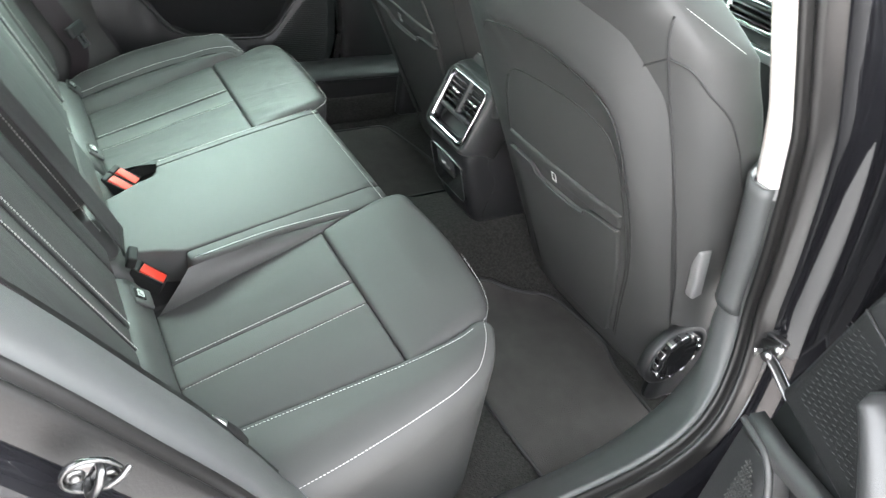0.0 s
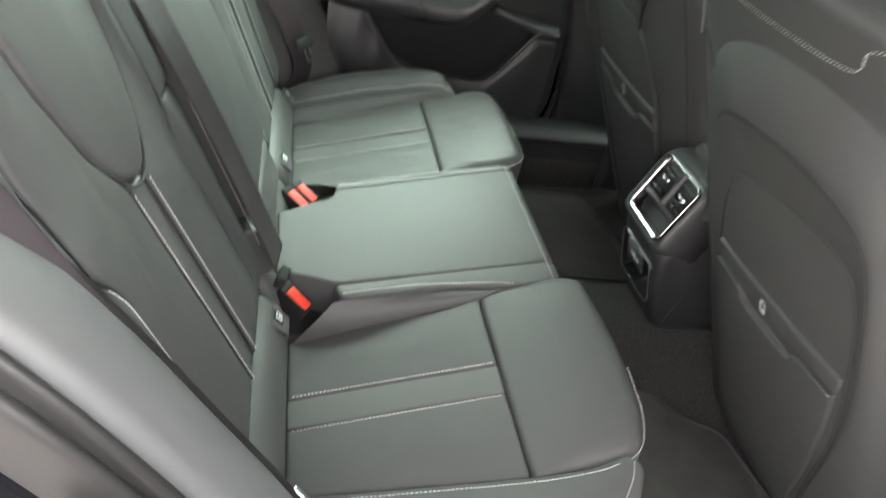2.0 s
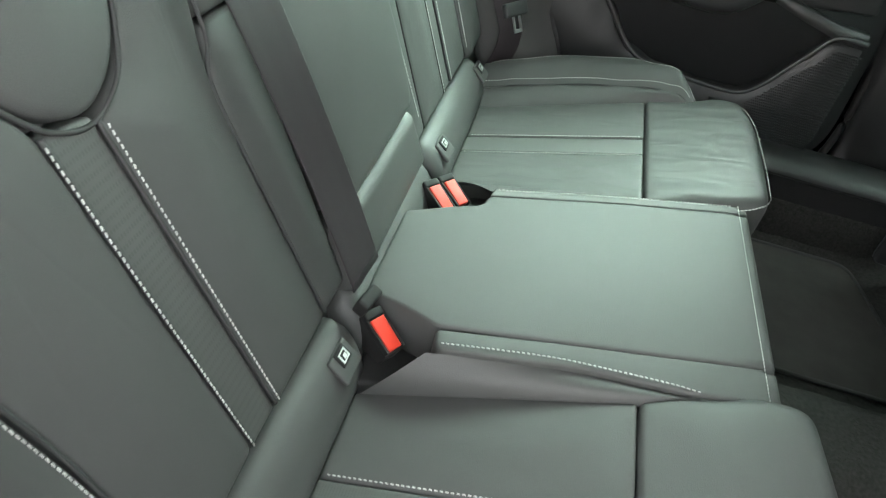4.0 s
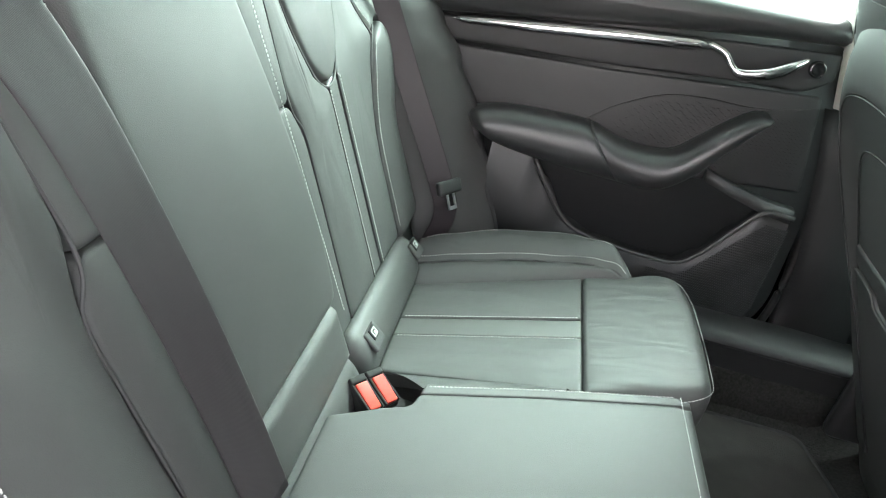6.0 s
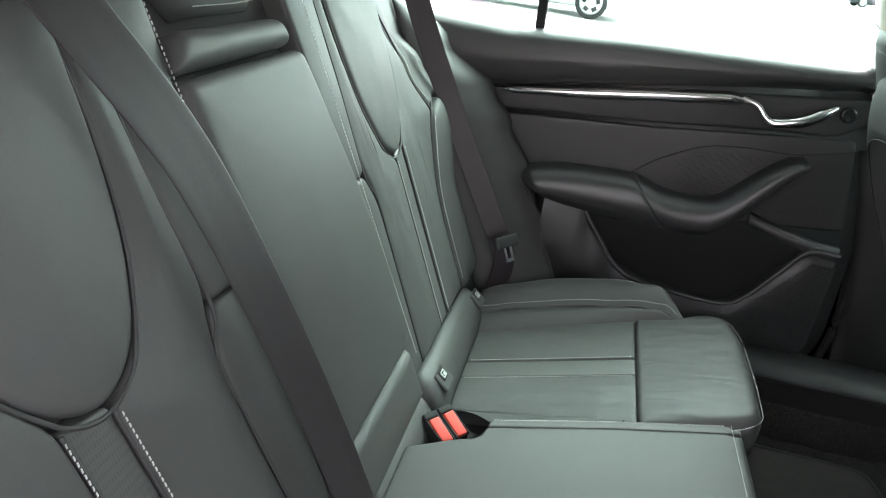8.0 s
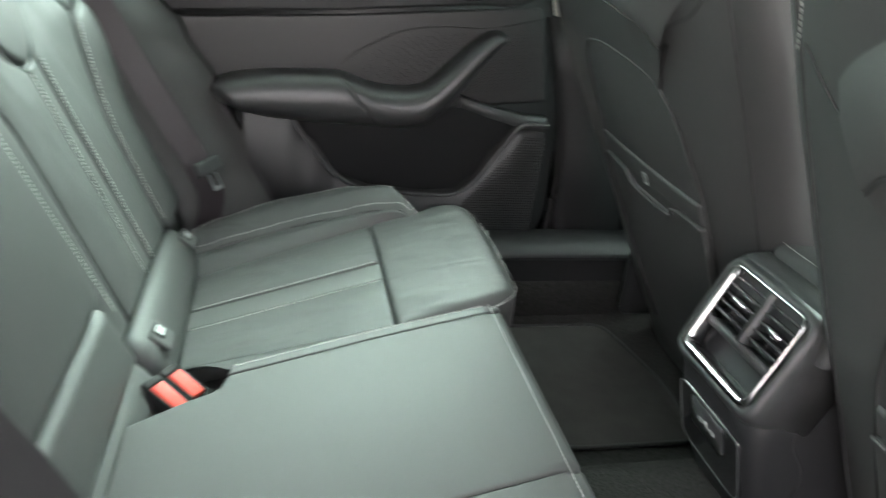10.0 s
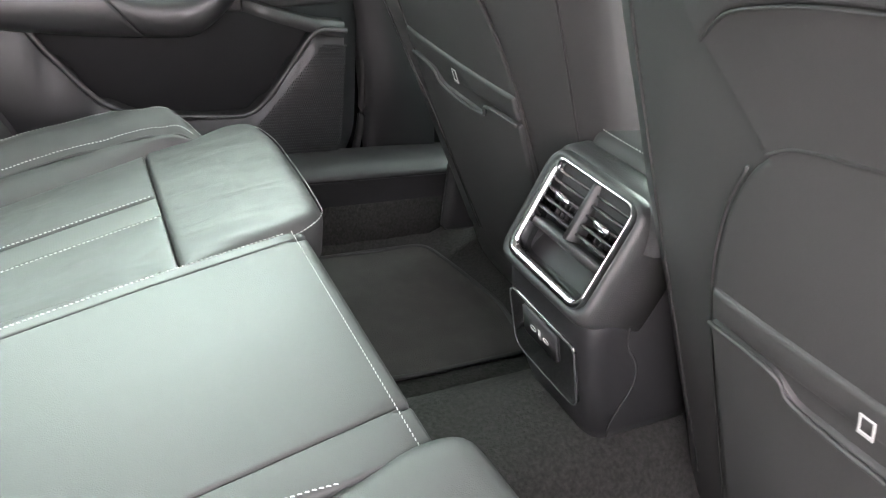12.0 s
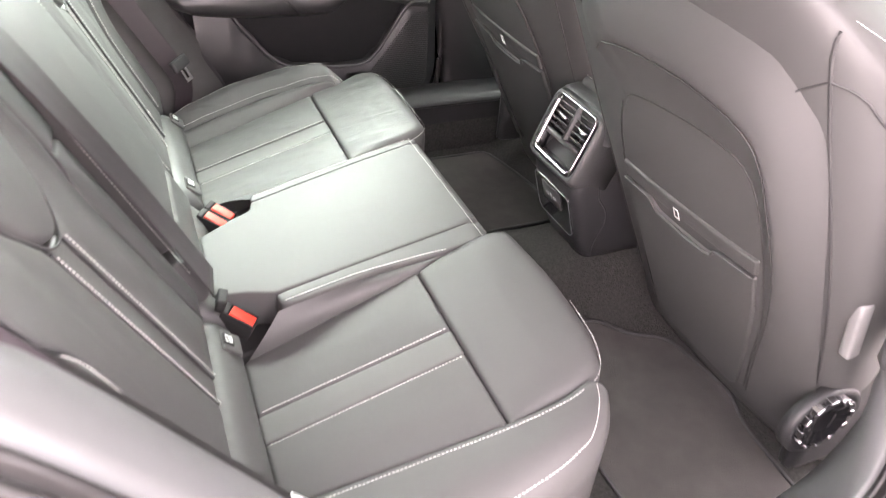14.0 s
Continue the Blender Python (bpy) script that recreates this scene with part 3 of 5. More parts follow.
def far_bolster(n=70):
    """The far bolster: from the insert up a low wall to a seam, over a broad top to the crest and down its outer side."""
    rows = []
    for i in range(n):
        u = 0.052 + 0.378 * i / (n - 1)
        foot, fold, crest = (lerp_table(line, u)[0] for line in (FOOT, FOLD, CREST))
        k = 1 - 0.75 * max(0.0, (u - 0.34) / 0.09) ** 2
        z = cushion_z(u)
        ripple = 0.0012 * noise.noise((u * 40, 1.7, 0.0))
        sink = max(0.0, min(1.0, (u - 0.375) / 0.055))
        sink = sink * sink * (3 - 2 * sink)
        low, high = z - 0.006 - 0.010 * sink, z + (0.004 + 0.012 * k) * (1 - sink) - 0.012 * sink
        top = z + (0.010 + 0.026 * k) * (1 - sink) - 0.012 * sink
        row = [(foot - 0.004, low - 0.012)]
        row += [(foot + (fold - foot) * t, low + (high - low) * t + 0.004 * k * math.sin(math.pi * t)) for t in (0.0, 0.3, 0.6, 0.9)]
        row += [(fold, high - 0.004), (fold + 0.0025, high - 0.001)]
        row += [(fold + 0.004 + (crest - fold - 0.004) * t, high + 0.001 + (top - high) * (1 - (1 - t) ** 2) + 0.003 * k * math.sin(math.pi * t) + ripple) for t in (0.08, 0.22, 0.4, 0.6, 0.8, 0.93)]
        row += [(crest, top - 0.001), (crest + 0.006, top - 0.006), (crest + 0.011, top - 0.022), (crest + 0.014, top - 0.07), (crest + 0.006, top - 0.24)]
        rows.append([Vector((u, y, zz)) for y, zz in row])
    m = len(rows[0])
    verts = [p for row in rows for p in row]
    faces = [(i * m + q, i * m + q + 1, (i + 1) * m + q + 1, (i + 1) * m + q) for i in range(n - 1) for q in range(m - 1)]
    faces += [tuple(range(m)), tuple((n - 1) * m + q for q in range(m))]
    return verts, faces


part("base", loft([bench_section(-0.545 + 1.09 * i / 60) for i in range(61)]), LEATHER, bench)
for s in (-1, 1):
    far = s > 0
    wr = 0.0028 if far else 0.0012
    c = cushion(s)
    o = 0.0 if far else 0.006
    inner = pillow([(0.068, 0.205), (0.3345, 0.177), (0.3345, 0.3035 + o / 2), (0.068, 0.2975 + o * 1.6)], c, 0.0045, 0.02, 0.003, 0.005, wr)
    part("insert_panel", inner, CREASED if far else LEATHER, bench)
    part("insert_strip", pillow([(0.068, 0.299 + o * 1.6), (0.3345, 0.305 + o / 2), (0.3345, 0.352 + o / 2), (0.068, 0.345 + o * 1.6)], cushion(s, -0.001), 0.003, 0.02, 0.001, 0.004), PERFORATED, bench, "perforated leather strip")
    outer = pillow([(0.068, 0.3465 + o * 1.6), (0.3345, 0.3535 + o / 2), (0.3345, 0.481), (0.068, 0.452)], c, 0.0045, 0.02, 0.003, 0.005, wr)
    part("insert_panel", outer, CREASED if far else LEATHER, bench)
    roll = [(0.3365, 0.176, 0.005), (0.385, 0.152), (0.45, 0.138, 0.03), (0.495, 0.150, 0.04), (0.504, 0.30, 0.1), (0.492, 0.42, 0.06), (0.472, 0.468, 0.04), (0.43, 0.484, 0.03), (0.39, 0.484), (0.3365, 0.484, 0.005)]
    if far:
        roll = [(0.3365, 0.176, 0.005), (0.40, 0.178), (0.468, 0.184, 0.02), (0.499, 0.205, 0.03), (0.503, 0.30, 0.1), (0.502, 0.44, 0.06), (0.489, 0.506, 0.045), (0.447, 0.522, 0.03), (0.392, 0.500, 0.02), (0.3365, 0.484, 0.005)]
    part("front_roll", pillow(roll, c, lambda u, v: 0.005 + 0.021 * max(0, min(1, (u - 0.345) / 0.06)), 0.035, 0.006, 0.02, wr * 0.6), CREASED if far else LEATHER, bench)
    bol = [(0.06, 0.457), (0.20, 0.472), (0.334, 0.487), (0.395, 0.487, 0.02), (0.446, 0.474, 0.015), (0.458, 0.492, 0.02), (0.440, 0.535, 0.05), (0.402, 0.572, 0.06), (0.33, 0.595, 0.08), (0.20, 0.606, 0.08), (0.06, 0.606)]
    taper = lambda u: 1 - 0.5 * max(0, min(1, (u - 0.35) / 0.08)) ** 2
    bolster = pillow(bol, lambda u, v, h: Vector((u, s * v, cushion_z(u) + (0.008 + h) * taper(u) if h > -0.05 else cushion_z(u) + h)), lambda u, v: 0.005 + 0.029 * max(0, min(1, (v - 0.50) / 0.05)), 0.20, 0.016, 0.02, wr * 0.4)
    if far:
        bolster = far_bolster()
    part("side_bolster", bolster, CREASED if far else LEATHER, bench)
    high = [(0.138, 0.120), (0.24, 0.146), (0.31, 0.162)] if far else [(0.126, 0.181), (0.20, 0.169), (0.28, 0.162), (0.385, 0.162)]
    low = [(0.068, 0.206), (0.2, 0.191), (0.32, 0.179)] if far else [(0.068, 0.208), (0.20, 0.193), (0.334, 0.178), (0.40, 0.152)]
    high = smooth_line([(u, s * v, 0.316 + (u - 0.14) * 0.10) for u, v in high], 24)
    low = smooth_line([(u, s * v, cushion_z(u) - 0.005) for u, v in low], 24)
    part("inner_wall", grid(24, 8, lambda i, j: high[round(i * 23)].lerp(low[round(i * 23)], j) + Vector((0, s * 0.006 * math.sin(math.pi * j), 0.004 * math.sin(math.pi * j)))), LEATHER, bench)
    hem = [Vector((0.42, 0.32)).lerp(p, 0.986) for p in rounded(roll, 0.02) if p.x > 0.372 and (far or p.y > 0.33)]
    part("stitching", stitches([c(p.x, p.y, -0.0105) for p in hem]), THREAD, bench, "pale thread")
    for panel, v0, v1 in ((inner, 0.2945 + o * 1.6, 0.3005 + o / 2), (outer, 0.3495 + o * 1.6, 0.3565 + o / 2)):
        part("stitching", stitches(drape(panel, [(0.074, s * v0, 0.4), (0.2, s * (v0 + v1) / 2, 0.4), (0.330, s * v1, 0.4)])), THREAD, bench, "pale thread")
    tuck = [(u, v + 0.010) for u, v in FOLD[:-1]] if far else [(0.075, 0.468), (0.2, 0.482), (0.334, 0.496), (0.40, 0.494), (0.432, 0.486)]
    part("stitching", stitches(drape(bolster, [(u, s * v, 0.38) for u, v in tuck])), THREAD, bench, "pale thread")
    crest = ((0.425, 0.476), (0.40, 0.513), (0.36, 0.551), (0.28, 0.584), (0.18, 0.593), (0.09, 0.573), (0.06, 0.560)) if far else ((0.447, 0.486), (0.436, 0.510), (0.412, 0.540), (0.388, 0.556), (0.33, 0.572), (0.2, 0.583), (0.07, 0.583))
    part("stitching", stitches(drape(bolster, [(u, s * v, 0.38) for u, v in crest])), THREAD, bench, "pale thread")
    groove = drape(bolster, [(u, v + 0.001, 0.38) for u, v in FOLD], lift=-0.001) if far else [(u, s * v, cushion_z(u) + 0.0005) for u, v in ((0.07, 0.4555), (0.2, 0.4705), (0.334, 0.4845), (0.392, 0.4855))]
    # dark tube paints the shade in the groove below the bolster
    part("bolster_seam", tube(groove, 0.0024, 6, 40), SEAM_SHADE, bench)

centre = lambda u, v, h: Vector((u, v, centre_z(u) + h))
front = lambda r: (lambda u, v: r if u < 0.455 else 0.012)
part("centre_panel", pillow([(0.045, -0.118), (0.045, 0.034), (0.068, 0.046, 0.01), (0.10, 0.064), (0.132, 0.076, 0.012), (0.137, 0.100, 0.006), (0.30, 0.1415), (0.469, 0.1765), (0.469, -0.1025), (0.25, -0.132), (0.128, -0.1475), (0.09, -0.130)], centre, front(0.0025), 0.14, 0.004, 0.005), LEATHER, bench)
part("centre_strip", pillow([(0.138, 0.102), (0.30, 0.1425), (0.469, 0.1775), (0.469, 0.193), (0.30, 0.161), (0.141, 0.122)], centre, front(0.0025), 0.14, 0.0, 0.004), LEATHER, bench)
part("centre_strip", pillow([(0.128, -0.1515, 0.008), (0.25, -0.133), (0.469, -0.1035), (0.469, -0.150), (0.385, -0.160), (0.28, -0.160), (0.133, -0.179, 0.016)], centre, front(0.003), 0.04, 0.001, 0.004), LEATHER, bench)
part("stitching", stitches([(0.4535, -0.150, centre_z(0.4535) + 0.0008), (0.4535, 0.188, centre_z(0.4535) + 0.0008)]), THREAD, bench, "pale thread")
part("stitching", stitches([(0.145, 0.117, centre_z(0.145)), (0.30, 0.157, centre_z(0.3)), (0.445, 0.188, centre_z(0.445))]), THREAD, bench, "pale thread")
part("stitching", stitches([(u, v, centre_z(u) + 0.0012) for u, v in ((0.137, -0.171), (0.19, -0.163), (0.25, -0.1555), (0.31, -0.1545), (0.36, -0.1550), (0.388, -0.1575))]), THREAD, bench, "pale thread")

# ---- rear backrest ----
LEAN = 0.44
BN = Vector((1, 0, LEAN)).normalized()


def back_point(y, z, h=0.0):
    return Vector((0.04 - LEAN * (z - 0.30), y, z)) + BN * h


def swell(u, v):
    f = lerp_table([(0.0, 0.0), (0.46, 0.0), (0.605, 0.020), (0.69, -0.004), (0.76, -0.030), (0.86, -0.046)], v)[0]
    return f * max(0.0, min(1.15, (u - 0.43) / 0.12))


def outer_back(s, lift=0.0):
    return lambda u, v, h: back_point(s * u, v, h + lift + swell(u, v))


def back(s, lift=0.0):
    return lambda u, v, h: back_point(s * u, v, h + lift)


backrest = bench
part("backrest_shell", prism([(-0.62, 0.24), (0.70, 0.24), (0.70, 0.66), (0.58, 0.84), (-0.58, 0.84), (-0.63, 0.70)], lambda u, v, h: back_point(u, v, h), -0.14, -0.025, 0.03), LEATHER, backrest)
for s in (-1, 1):
    wr = 0.0022 if s > 0 else 0.0014
    part("upper_insert", pillow([(0.335, 0.590, 0.03), (0.376, 0.610, 0.03), (0.407, 0.652, 0.05), (0.426, 0.71, 0.05), (0.432, 0.765, 0.05), (0.440, 0.835, 0.02), (0.236, 0.835, 0.02), (0.243, 0.74, 0.05), (0.258, 0.67, 0.05), (0.289, 0.612, 0.03)], back(s, 0.003), 0.006, 0.02, 0.008, 0.02, wr * 0.4, centre=(0.338, 0.70)), LEATHER, backrest)
    part("centre_strip", pillow([(0.330, 0.592), (0.371, 0.598), (0.347, 0.335), (0.306, 0.335)], back(s, -0.001), 0.003, 0.02, 0.0, 0.004), PERFORATED, backrest, "perforated leather strip")
    part("inner_panel", pillow([(0.192, 0.335), (0.304, 0.335), (0.3285, 0.586), (0.286, 0.610), (0.2555, 0.669), (0.2405, 0.74), (0.2335, 0.835), (0.212, 0.835), (0.196, 0.62), (0.213, 0.565, 0.02), (0.209, 0.50)], back(s), 0.0045, 0.02, 0.008, 0.01, wr, centre=(0.250, 0.55)), LEATHER, backrest)
    panel_edge = [(0.455, 0.332), (0.464, 0.44, 0.05), (0.478, 0.515, 0.05), (0.500, 0.585, 0.03), (0.522, 0.618, 0.01), (0.509, 0.66, 0.05), (0.500, 0.72, 0.05), (0.455, 0.76)]
    bolster_seam = [(0.457, 0.335), (0.466, 0.44), (0.480, 0.515), (0.502, 0.585), (0.524, 0.615), (0.547, 0.634)]
    shoulder_seam = [(0.436, 0.785), (0.502, 0.721), (0.511, 0.66), (0.524, 0.619)]
    bolster_edge = [(0.459, 0.325, 0.02), (0.468, 0.44, 0.08), (0.482, 0.515, 0.06), (0.504, 0.583, 0.04), (0.526, 0.612, 0.01)]
    shoulder_edge = [(0.434, 0.790), (0.504, 0.722, 0.05), (0.513, 0.66, 0.05), (0.526, 0.620, 0.01)]
    bolster_thread = [[(0.525, 0.606), (0.509, 0.580), (0.487, 0.513), (0.473, 0.44), (0.464, 0.345)]]
    if s > 0:
        bolster_edge += [(0.570, 0.634, 0.01), (0.582, 0.585, 0.05), (0.584, 0.52, 0.05), (0.584, 0.44, 0.05), (0.578, 0.325, 0.02)]
        shoulder_edge += [(0.572, 0.638, 0.01), (0.612, 0.60, 0.02), (0.625, 0.72, 0.05), (0.57, 0.84, 0.03), (0.440, 0.84)]
        shoulder_thread = [(0.509, 0.74), (0.513, 0.71), (0.520, 0.66), (0.530, 0.630)]
    else:
        bolster_edge += [(0.547, 0.631, 0.01), (0.536, 0.585, 0.05), (0.525, 0.52, 0.05), (0.516, 0.44, 0.05), (0.512, 0.325, 0.02)]
        shoulder_edge += [(0.549, 0.636, 0.01), (0.559, 0.678, 0.05), (0.570, 0.72, 0.05), (0.575, 0.84, 0.03), (0.440, 0.84)]
        bolster_thread.append([(0.541, 0.624), (0.531, 0.585), (0.520, 0.52), (0.513, 0.46)])
        shoulder_thread = [(0.568, 0.76), (0.565, 0.72), (0.554, 0.678), (0.545, 0.640)]
    part("outer_panel", pillow([(0.349, 0.335)] + panel_edge + [(0.434, 0.775), (0.4285, 0.71), (0.4095, 0.651), (0.378, 0.608), (0.3735, 0.597)], outer_back(s), 0.0045, 0.02, 0.006, 0.01, wr, centre=(0.432, 0.612)), LEATHER, backrest)
    bolster = pillow(bolster_edge, outer_back(s, 0.003), 0.006, 0.05, 0.010 if s > 0 else 0.006, 0.012)
    part("side_bolster", bolster, LEATHER, backrest)
    shoulder = pillow(shoulder_edge, outer_back(s, 0.001), 0.008, 0.04, 0.004, 0.01, centre=(0.565, 0.70) if s > 0 else (0.53, 0.72))
    part("shoulder_panel", shoulder, LEATHER, backrest)
    part("stitching", stitches(drape(shoulder, [back_point(s * u, v, 0.04) for u, v in shoulder_thread], -BN), BN), THREAD, backrest, "pale thread")
    for seam in ([(0.240, 0.82), (0.2418, 0.74), (0.2568, 0.67), (0.287, 0.612), (0.31, 0.594), (0.335, 0.588), (0.358, 0.594), (0.377, 0.609), (0.4083, 0.652), (0.4275, 0.71), (0.434, 0.765), (0.438, 0.82)], [(0.329, 0.588), (0.305, 0.338)], [(0.3725, 0.597), (0.348, 0.338)], bolster_seam, [(0.1905, 0.338), (0.208, 0.50), (0.212, 0.562), (0.194, 0.60), (0.206, 0.70), (0.211, 0.83)], shoulder_seam):
        if len(seam) == 2:
            seam = [seam[0], tuple((a + b) / 2 for a, b in zip(*seam)), seam[1]]
        # dark tubes paint the shadow lines between tightly fitted panels
        part("seam", tube([back_point(s * u, v, 0.0005 + swell(u, v)) for u, v in seam], 0.0018, 6, 60), SEAM_SHADE, backrest)
    for line in bolster_thread:
        part("stitching", stitches(drape(bolster, [back_point(s * u, v, 0.05) for u, v in line], -BN), BN), THREAD, backrest, "pale thread")
    part("inner_bolster", pillow([(0.135, 0.335), (0.189, 0.335), (0.207, 0.50), (0.211, 0.562, 0.02), (0.193, 0.599, 0.01), (0.140, 0.599)], back(s, 0.0), 0.005, 0.03, 0.004, 0.01), LEATHER, backrest)
    part("inner_bolster", pillow([(0.138, 0.6005), (0.193, 0.6005), (0.205, 0.70), (0.210, 0.835), (0.125, 0.835)], back(s, 0.001), 0.005, 0.03, 0.006, 0.01), LEATHER, backrest)
    for a, b in (((0.3745, 0.594), (0.350, 0.338)), ((0.3255, 0.585), (0.302, 0.338))):
        part("stitching", stitches([back_point(s * a[0], a[1], 0.003), back_point(s * b[0], b[1], 0.003)], BN), THREAD, backrest, "pale thread")
    w = 0.150 if s > 0 else 0.1385
    part("stitching", stitches([back_point(s * w, 0.37, 0.012), back_point(s * (w + 0.002), 0.60, 0.012), back_point(s * (w + 0.004), 0.83, 0.012)], BN), THREAD, backrest, "pale thread")
armrest = part("fold_down_armrest", pillow([(-0.118, 0.395, 0.02), (0.126, 0.395, 0.02), (0.143, 0.47, 0.05), (0.139, 0.56, 0.05), (0.122, 0.66, 0.05), (0.100, 0.762), (-0.142, 0.762), (-0.136, 0.62, 0.05)], back(1, 0.020), 0.012, 0.05, 0.006, 0.014), LEATHER, backrest, "plain leather folding centre armrest")
part("armrest_base", pillow([(-0.138, 0.318), (0.132, 0.318), (0.132, 0.391), (-0.138, 0.391)], back(1, 0.014), 0.014, 0.04, 0.004, 0.01), LEATHER, backrest)
part("armrest_top", pillow([(-0.138, 0.767), (0.094, 0.767), (0.086, 0.796), (-0.116, 0.800)], back(1, 0.012), 0.012, 0.04, 0.006, 0.012), LEATHER, backrest)
for y0, y1 in ((-0.50, -0.165), (-0.155, 0.150), (0.158, 0.50)):
    rows = []
    for i in range(24):
        f = i / 23
        y = y0 + (y1 - y0) * f
        k = min(1.0, min(f, 1 - f) * 14 + 0.35) ** 0.5
        rows.append([Vector((0.036 + k * (0.030 * math.cos(t) * 0.9 - 0.044 * math.sin(t) * 0.40), y, 0.272 + k * (0.048 * math.sin(t) + 0.010 * math.cos(t)))) for t in (2 * math.pi * q / 20 for q in range(20))])
    part("lower_roll", loft(rows), LEATHER, backrest)


def headrest(name, y, width, z0, label):
    t = thing(name, label, "headrest", group="rear headrests", at=tuple(back_point(y, z0, -0.04)))
    rows = []
    for i in range(14):
        f = i / 13
        z = z0 + 0.15 * f
        k = math.sin(math.pi * (0.10 + 0.80 * f)) ** 0.35
        c = back_point(y, z, -0.035)
        rows.append([c + Vector((0.046 * k * math.copysign(abs(math.cos(q)) ** 0.6, math.cos(q)), width / 2 * k * math.copysign(abs(math.sin(q)) ** 0.55, math.sin(q)), 0.012 * math.cos(q))) for q in (2 * math.pi * j / 28 for j in range(28))])
    part("pad", loft(rows), LEATHER, t)
    for o in (-0.05, 0.05):
        part("post", tube([back_point(y + o, z0 - 0.04, -0.04), back_point(y + o, z0 + 0.03, -0.04), back_point(y + o, z0 + 0.06, -0.04)], 0.006, 8, 8), SATIN, t, "bright steel post")
    part("stitching", stitches([back_point(y - width * 0.34, z0 + 0.004, 0.006), back_point(y, z0 + 0.002, 0.010), back_point(y + width * 0.34, z0 + 0.004, 0.006)], BN), THREAD, t, "pale thread")
    return t


headrest("rear_headrest", -0.36, 0.25, 0.845, "black leather outer headrest on the rear backrest")
headrest("rear_headrest", 0.36, 0.25, 0.845, "black leather outer headrest on the rear backrest")
headrest("rear_headrest", 0.000, 0.20, 0.812, "black leather middle headrest on the rear backrest")

# child-seat anchor flaps with their small printed tags
for y in (-0.483, -0.212, 0.212, 0.483):
    flap = thing("anchor_flap", "black plastic child-seat anchor flap with pale tag", "anchor flap", group="child-seat anchor flaps", at=(0.05, y, 0.29))
    tilt = pose(0.044, y, 0.295, 0, 42, 0) @ Matrix.Diagonal((1.1, 1.4, 1, 1))
    part("flap", box(-0.022, 0.006, -0.014, 0.014, -0.004, 0.002, tilt @ Matrix.Translation((0.010, 0, 0.014)), 0.0025), LEATHER, flap)
    part("tag", box(-0.0075, 0.0075, -0.007, 0.007, -0.0015, 0.0015, tilt @ Matrix.Translation((-0.004, 0, 0.0165)), 0.001), HOUSING, flap)
    bm = bmesh.new()
    for u, v, wu, wv in ((-0.0042, 0, 0.0012, 0.0096), (0.0042, 0, 0.0012, 0.0096), (0, -0.0042, 0.0084, 0.0012), (0, 0.0042, 0.0084, 0.0012), (0.001, 0.0008, 0.004, 0.0034)):
        bmesh.ops.create_cube(bm, size=1, matrix=tilt @ Matrix.Translation((-0.004 + u, v, 0.0182)) @ Matrix.Diagonal((wu, wv, 0.001, 1)))
    part("pictogram", bm, ICON, flap, "pale printed pictogram", smooth=False)


# ---- belts and buckles ----
def buckle(at, yaw, pitch, label, n=1):
    t = thing("belt_buckle", label, "buckle", group="seat-belt buckles", at=at)
    for k in range(n):
        m = pose(*at, 0, pitch, yaw) @ Matrix.Translation((0, (k - (n - 1) / 2) * 0.026, 0)) @ Matrix.Diagonal((0.88, 0.88, 0.88, 1))
        part("housing", box(-0.032, 0.026, -0.0135, 0.0135, -0.040, -0.002, m, 0.003), HOUSING, t)
        part("housing_back", box(-0.032, -0.021, -0.0135, 0.0135, -0.004, 0.008, m, 0.003), HOUSING, t)
        for e in (-1, 1):
            part("housing_cheek", box(-0.030, 0.024, e * 0.0118 - 0.0016, e * 0.0118 + 0.0016, -0.004, 0.006, m, 0.001), HOUSING, t)
        part("button", box(-0.020, 0.0225, -0.0098, 0.0098, -0.003, 0.0075, m @ pose(0, 0, 0, 0, 4, 0), 0.0022), RED, t, "red release button")
    return t


buckle((0.077, -0.152, 0.291), -32, 24, "black seat-belt buckle with a red button, beside the seat")
buckle((0.083, 0.110, 0.296), -36, 20, "pair of black seat-belt buckles with red buttons", 2)
# pocket floors are coloured black for the shade inside the recesses
well = thing("buckle_pocket", "leather buckle pocket sunk into the bench, its shade coloured black", "seat pocket", at=(0.11, -0.16, 0.3))
part("pocket_wall", pillow([(0.060, -0.20), (0.060, -0.125), (0.135, -0.145), (0.135, -0.185)], lambda u, v, h: Vector((u, v, 0.262 + h)), 0.006, 0.02, 0.0, 0.005), HOUSING, well)
well2 = thing("buckle_pocket", "leather buckle pocket sunk into the bench, its shade coloured black", "seat pocket", at=(0.12, 0.1, 0.31))
part("pocket_wall", pillow([(0.060, 0.030), (0.060, 0.150), (0.170, 0.130), (0.160, 0.050)], lambda u, v, h: Vector((u, v, 0.276 + 0.1 * (u - 0.085) + h)), 0.006, 0.02, 0.0, 0.008), HOUSING, well2)

belt = thing("seat_belt", "dark woven seat belt lying across the backrest", "seat belt", group="seat belts", at=(0.02, -0.13, 0.33))
part("webbing", ribbon([(-0.225, -0.268, 0.90)] + [tuple(back_point(y, z, h)) for y, z, h in ((-0.250, 0.845, 0.022), (-0.230, 0.80, 0.028), (-0.207, 0.75, 0.032), (-0.186, 0.69, 0.034), (-0.169, 0.60, 0.034), (-0.156, 0.50, 0.034), (-0.147, 0.41, 0.032), (-0.143, 0.345, 0.030))], 0.056, (0.10, 1, 0.15), 0.0016), WEBBING, belt)
